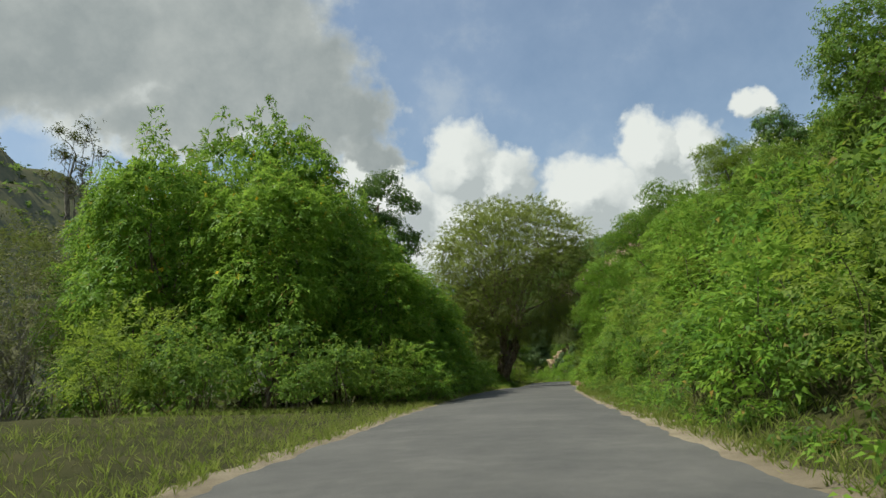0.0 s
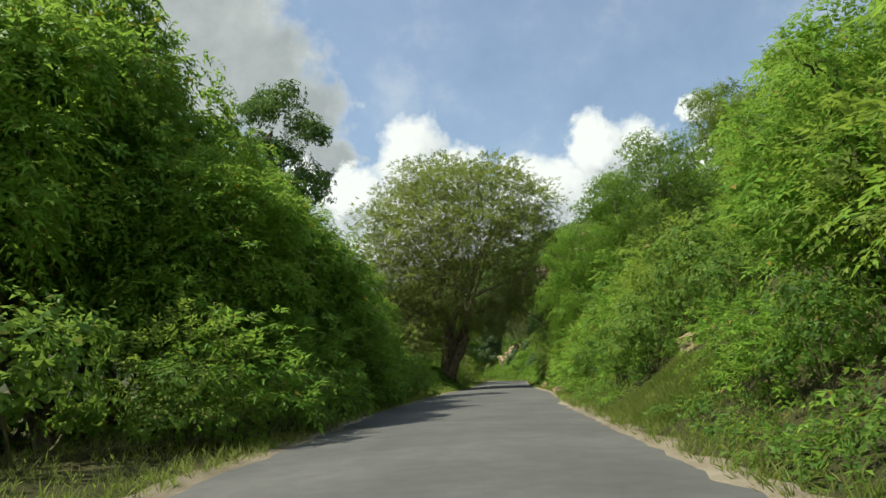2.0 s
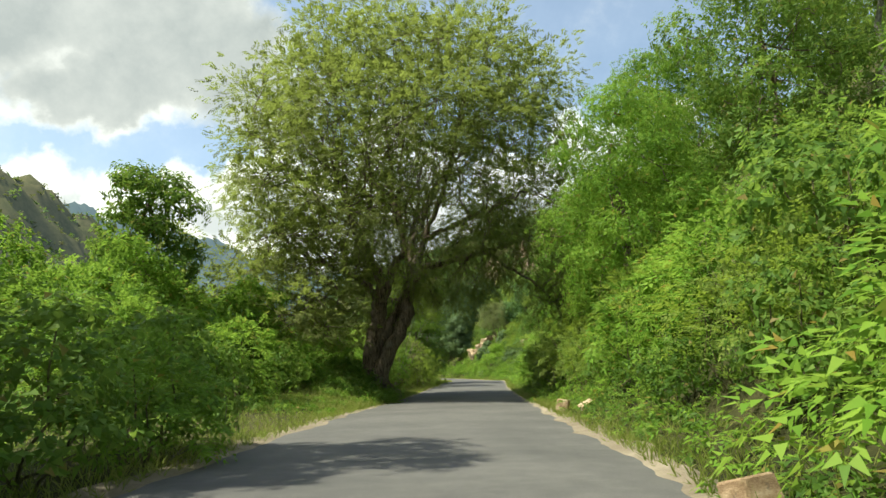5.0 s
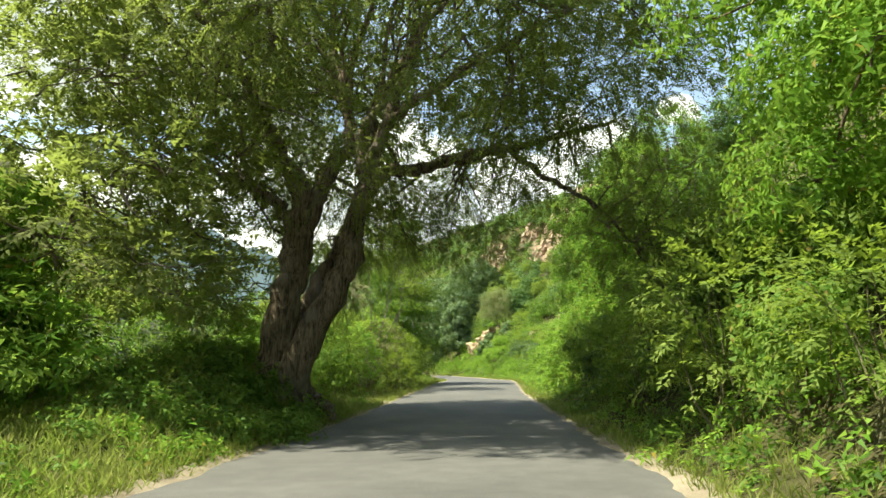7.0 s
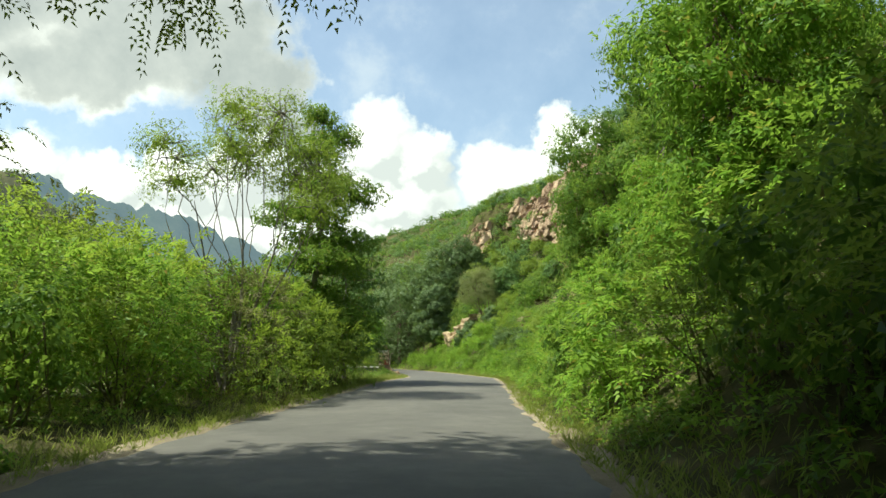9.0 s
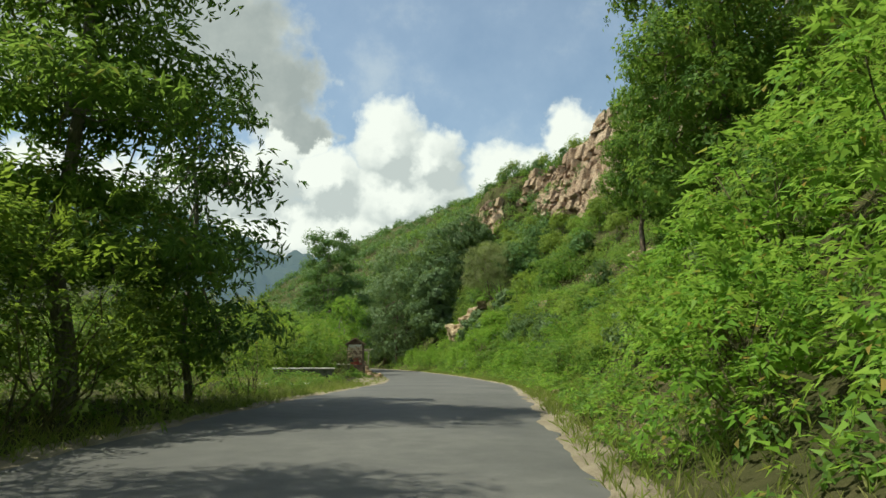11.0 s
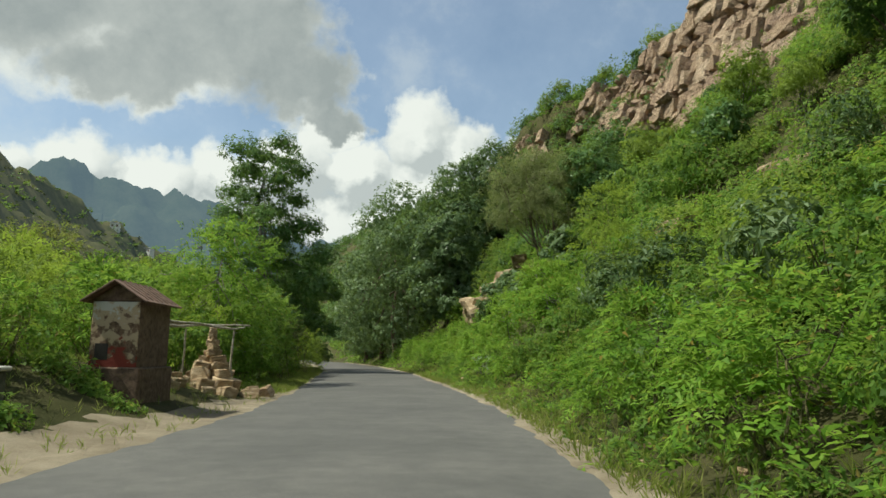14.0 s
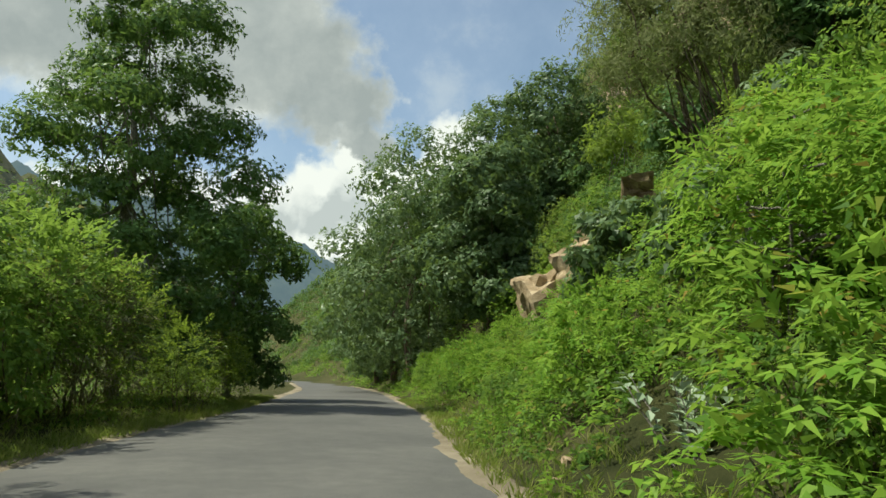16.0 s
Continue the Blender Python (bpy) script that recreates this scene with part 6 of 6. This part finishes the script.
def build_cairn():
    x, y = 11.2, 139.6
    ob = thing("stone_cairn", "cairn of stacked tan stones tapering to a narrow top", "cairn", pose(x, y, float(ground_z(x, y)) - 0.03) @ Matrix.Scale(1.12, 4))
    rng = np.random.default_rng(152)
    shapes = []
    for k in range(6):
        bm = bmesh.new()
        angular_block(bm, np.random.default_rng(160 + k), Matrix(), np.array([1.05, 1.05, 1.05]))
        bmesh.ops.bevel(bm, geom=bm.edges[:], offset=0.05, segments=1, affect="EDGES")
        m = mesh_from_bm("stone", bm)
        m.materials.append(PILED)
        shapes.append(m)
    z = 0.0
    layers = [(0.66, 6, 0.30), (0.50, 5, 0.26), (0.37, 5, 0.20), (0.27, 4, 0.18), (0.20, 3, 0.17), (0.14, 3, 0.15), (0.09, 2, 0.13), (0.05, 1, 0.13), (0.03, 1, 0.11), (0.02, 1, 0.10)]
    for r, n, h in layers:
        for k in range(n):
            a = 6.28 * k / n + rng.uniform(0, 1)
            s = (max(0.19, r * rng.uniform(0.7, 1.25)), max(0.16, r * rng.uniform(0.6, 1.0)), h * rng.uniform(0.85, 1.35))
            q = r * rng.uniform(0.55, 0.78) if n > 1 else 0.0
            part("stone", shapes[rng.integers(6)], None, ob, at=pose(q * math.cos(a), q * math.sin(a), z + h / 2, rng.uniform(-16, 16), rng.uniform(-16, 16), rng.uniform(0, 360)) @ Matrix.Diagonal((*s, 1)))
        z += h * 0.88
    return shapes


STONES = build_cairn()


def loose_stone(x, y, size, label, seed, sink=0.25):
    m = STONES[seed % 6]
    ob = tagged(new("stone", m), label, "stone", "loose roadside stones")
    ob.matrix_basis = pose(x, y, float(ground_z(x, y)) + size[2] * (0.5 - sink), 7 * (seed % 5), 5 * (seed % 3), 67 * seed) @ Matrix.Diagonal((*size, 1))


for k, (x, y, s) in enumerate([(10.4, 138.6, 0.55), (10.8, 138.0, 0.42), (11.9, 138.7, 0.5), (12.3, 139.5, 0.45), (12.5, 140.3, 0.6), (10.6, 140.6, 0.5), (10.1, 136.6, 0.35), (11.1, 136.9, 0.4), (9.8, 137.8, 0.3), (12.0, 141.0, 0.4), (11.5, 138.4, 0.36)]):
    loose_stone(x, y, (s, s * 0.8, s * 0.6), "loose tan stone lying at the foot of the cairn", k)
loose_stone(8.25, 43.8, (0.34, 0.30, 0.36), "pale squared stone marking the edge of the road", 3, 0.1)
loose_stone(9.95, 56.7, (0.34, 0.28, 0.42), "pale pointed stone marking the edge of the road", 1, 0.1)
loose_stone(10.5, 56.3, (0.45, 0.4, 0.26), "low pale boulder in the roadside weeds", 4, 0.2)
rng = np.random.default_rng(171)
for k in range(60):
    y = rng.uniform(96, 170)
    s = rng.uniform(0.08, 0.2)
    loose_stone(float(right_edge(y)) + rng.uniform(0.25, 1.1), y, (s, s * 0.8, s * 0.6), "small pale stone on the gravel verge", k)


# ---- rock showing through the growth on the hillside ----
def outcrop(x, y, z, size, turn, seed, label="tan rock face showing through the bushes", mat=None):
    """A broken rock: an angular block with rough, stepped faces."""
    rng = np.random.default_rng(seed)
    bm = bmesh.new()
    size = np.array(size)
    angular_block(bm, rng, Matrix.Rotation(rng.normal(-0.2, 0.1), 4, "Y"), size)
    bmesh.ops.triangulate(bm, faces=bm.faces[:])
    bmesh.ops.subdivide_edges(bm, edges=bm.edges[:], cuts=5, use_grid_fill=True)
    for v in bm.verts:
        p = v.co.copy()
        (a0, a1, _, _), c = noise.voronoi(Vector((p.x * 1.3, p.y * 1.0, p.z * 1.7)) + Vector((seed, 0, 0)))
        step = noise.cell(c[0] * 7.7 + Vector((0.5, 0.5, 0.5))) * 0.16 - 0.12 * max(0.0, 1 - (a1 - a0) / 0.15)
        v.co = p * (0.95 + step + 0.10 * noise.noise(p * 2.3 + Vector((seed, 3, 0))))
    me = mesh_from_bm("outcrop", bm)
    me.materials.append(mat or ROCK)
    tagged(new("outcrop", me), label, "rock", "rock outcrops on the bank").matrix_basis = pose(x, y, z, 0, 0, turn)


EARTH = soil_material("reddish_bare_earth", (0.34, (0.13, 0.075, 0.04)), (0.5, (0.26, 0.155, 0.09)), (0.68, (0.42, 0.28, 0.18)), scale=2.5, bump=0.1)
outcrop(21.3, 170.4, 4.1, (2.1, 3.2, 2.7), 10, 181)
outcrop(22.4, 169.4, 5.2, (1.7, 2.6, 2.4), -15, 182)
outcrop(23.1, 169.6, 6.5, (1.2, 1.8, 1.5), 20, 194)
outcrop(23.4, 164.4, 7.0, (1.0, 3.4, 0.8), -12, 183, "pale rock ledge below the wispy tree")
outcrop(24.4, 160.2, 6.6, (1.0, 1.6, 1.2), 30, 184, "pale rock ledge below the wispy tree")
outcrop(25.1, 145.4, 4.3, (1.3, 1.7, 1.5), -20, 192, "crumbling tan earth scar on the bank")
outcrop(25.7, 143.2, 5.1, (1.3, 1.6, 1.4), 10, 185, "crumbling tan earth scar on the bank")
outcrop(30.4, 141.0, 7.6, (1.3, 6.4, 0.9), 19, 186, "long pale rock ledge on the slope")
outcrop(31.5, 137.4, 8.5, (1.2, 2.2, 0.9), 24, 187, "pale rock ledge on the slope")
outcrop(27.6, 123.1, 5.6, (1.0, 1.3, 1.0), 30, 188)
outcrop(9.2, 31.3, 1.35, (0.55, 0.65, 0.5), 20, 190, "pale pinkish boulder stuck in the bank")
outcrop(8.75, 31.1, 0.85, (0.3, 0.35, 0.25), 60, 191, "small pale rock stuck in the bank")
outcrop(9.0, 30.0, 0.6, (0.7, 1.2, 0.8), 15, 193, "crumbling reddish earth cut in the bank", EARTH)


# ---- low parapet, grey-leaved plants ----
def parapet(x, y, long, top, turn, label):
    """A low culvert wall whose coping lies at the height top."""
    low = float(ground_z(x, y)) - 0.3
    tall = top - 0.07 - low
    ob = thing("parapet", label, "wall", pose(x, y, low, 0, 0, turn), group="low culvert walls")
    bm = bmesh.new()
    box(bm, (long - 0.1, 0.32, tall), pose(0, 0, tall / 2), 0.03)
    part("wall", bm, MOSSY, ob)
    bm = bmesh.new()
    box(bm, (long, 0.42, 0.07), pose(0, 0, tall + 0.037), 0.02)
    part("coping", bm, WHITEWASH, ob, "whitewashed coping")


MOSSY = plain_material("mossy_dark_concrete", (0.045, 0.05, 0.03), (0.15, 0.145, 0.105), 5.0, 0.95, 0.03)
WHITEWASH = plain_material("whitewash", (0.40, 0.37, 0.31), (0.66, 0.63, 0.56), 4.0, 0.9, 0.01)
parapet(9.15, 123.1, 2.9, 0.72, 2, "low concrete culvert wall with a whitewashed top in the weeds")
parapet(9.2, 113.8, 2.4, 0.27, -3, "low whitewashed culvert wall on the grassy verge")
parapet(10.3, 130.2, 1.4, 0.9, 3, "short whitewashed culvert wall before the shrine")
parapet(2.9, 70.5, 1.2, 1.36, 6, "short weathered wall with a pale top beside the tamarind")


def grey_plant():
    ob = thing("milkweed", "grey-green milkweed plant with broad waxy leaves", "plant", group="grey-leaved plants")
    rng = np.random.default_rng(201)
    stems = [limb(rng, (0, 0, -0.1), (rng.normal(0, 0.35), rng.normal(0, 0.35), rng.uniform(0.7, 1.15)), 0.018, 0.01, 0.1, 6) for _ in range(8)]
    for stem in stems:
        part("stem", mesh_of("stem", *tubes([stem], 6), True), BARK_PALE, ob)
    tips = np.concatenate([p[2:] for p, _ in stems])
    part("leaves", mesh_of("leaves", *leaves_at(rng, tips, np.tile([0, 0, 1.0], (len(tips), 1)), 3, 0.2, 0.13, (35, 75), 0.05)), LEAF_GREY, ob)["kind"] = "stuff"
    return ob


sow([grey_plant], [(float(right_edge(y)) + s, y, k, 50.0 * k, 1.0) for y, s, k in [(148.8, 1.6, 0.72), (149.6, 1.85, 0.66)]])


# ---- yellow wildflowers by the parapet, far houses on the valley side ----
def flower_plant():
    ob = thing("wildflower", "tall weed with yellow flower heads", "flower", group="yellow wildflowers on the verge")
    rng = np.random.default_rng(211)
    stems = [limb(rng, (0, 0, -0.1), (rng.normal(0, 0.3), rng.normal(0, 0.3), rng.uniform(1.1, 1.7)), 0.012, 0.006, 0.1, 6) for _ in range(4)]
    for p, r in stems:
        part("stem", mesh_of("stem", *tubes([(p, r)], 5), True), STEM, ob)
        bm = bmesh.new()
        for k in range(8):
            a, c = k * math.pi / 4, p[-1]
            q = [(c[0] + 0.03 * math.cos(a + w), c[1] + 0.03 * math.sin(a + w), c[2]) for w in (-0.5, 0.5)] + [(c[0] + 0.13 * math.cos(a + w), c[1] + 0.13 * math.sin(a + w), c[2] + 0.03) for w in (0.25, -0.25)]
            bm.faces.new([bm.verts.new(v) for v in q])
        bmesh.ops.create_icosphere(bm, subdivisions=1, radius=0.04, matrix=Matrix.Translation(p[-1]))
        part("flower_head", bm, PETAL, ob)["kind"] = "stuff"
    part("leaves", mesh_of("leaves", *leaves_at(rng, np.concatenate([p[1:-1] for p, _ in stems]), np.tile([0, 0, 1.0], (16, 1)), 4, 0.2, 0.05, (40, 90), 0.3)), LEAF_MID, ob)["kind"] = "stuff"
    return ob


sow([flower_plant], [(x, y, 1.0, 77.0 * x % 360, 1.0) for x, y in [(3.6, 117.6), (4.6, 120.4), (2.0, 118.2), (5.2, 122.6), (1.2, 121.8), (6.2, 126.8), (4.0, 127.0)]])


def far_house(x, y, z, turn):
    ob = thing("house", "small white house on the far valley side", "house", pose(x, y, z, 0, 0, turn), group="white houses on the valley side")
    bm = bmesh.new()
    box(bm, (3.4, 2.6, 4.0), pose(0, 0, 0), 0.04)
    part("wall", bm, plain_material("white_house_wall", (0.55, 0.54, 0.50), (0.78, 0.77, 0.73), 2.0, 0.9, 0.02), ob)
    bm = bmesh.new()
    box(bm, (3.8, 3.0, 0.22), pose(0, 0, 2.1), 0.03)
    part("roof", bm, CONCRETE, ob)
    # no openings are cut: dark blocks on the wall stand for their shade
    for dx in (-0.8, 0.9):
        bm = bmesh.new()
        box(bm, (0.7, 0.08, 0.8), pose(dx, -1.3, 1.0), 0.01)
        part("window", bm, BARK_DARK, ob, "dark raised block standing in for a shaded window opening")


far_house(-102.3, 394.1, 49.0, 12)
far_house(-93.2, 406.0, 41.0, -20)


def build_dead_branches():
    x, y = 24.6, 144.4
    ob = thing("dead_branches", "bare grey branches hanging over the earth scar", "branch", pose(x, y, float(ground_z(x, y))))
    rng = np.random.default_rng(221)
    for k in range(7):
        a = (rng.uniform(-0.3, 0.6), rng.uniform(-0.5, 0.9), -0.2)
        b = (a[0] + rng.uniform(-0.9, 0.1), a[1] + rng.uniform(-0.6, 0.3), rng.uniform(1.0, 2.1))
        part("branch", mesh_of("branch", *tubes([limb(rng, a, b, 0.04, 0.015, 0.2, 8)], 6), True), BARK_PALE, ob)


build_dead_branches()
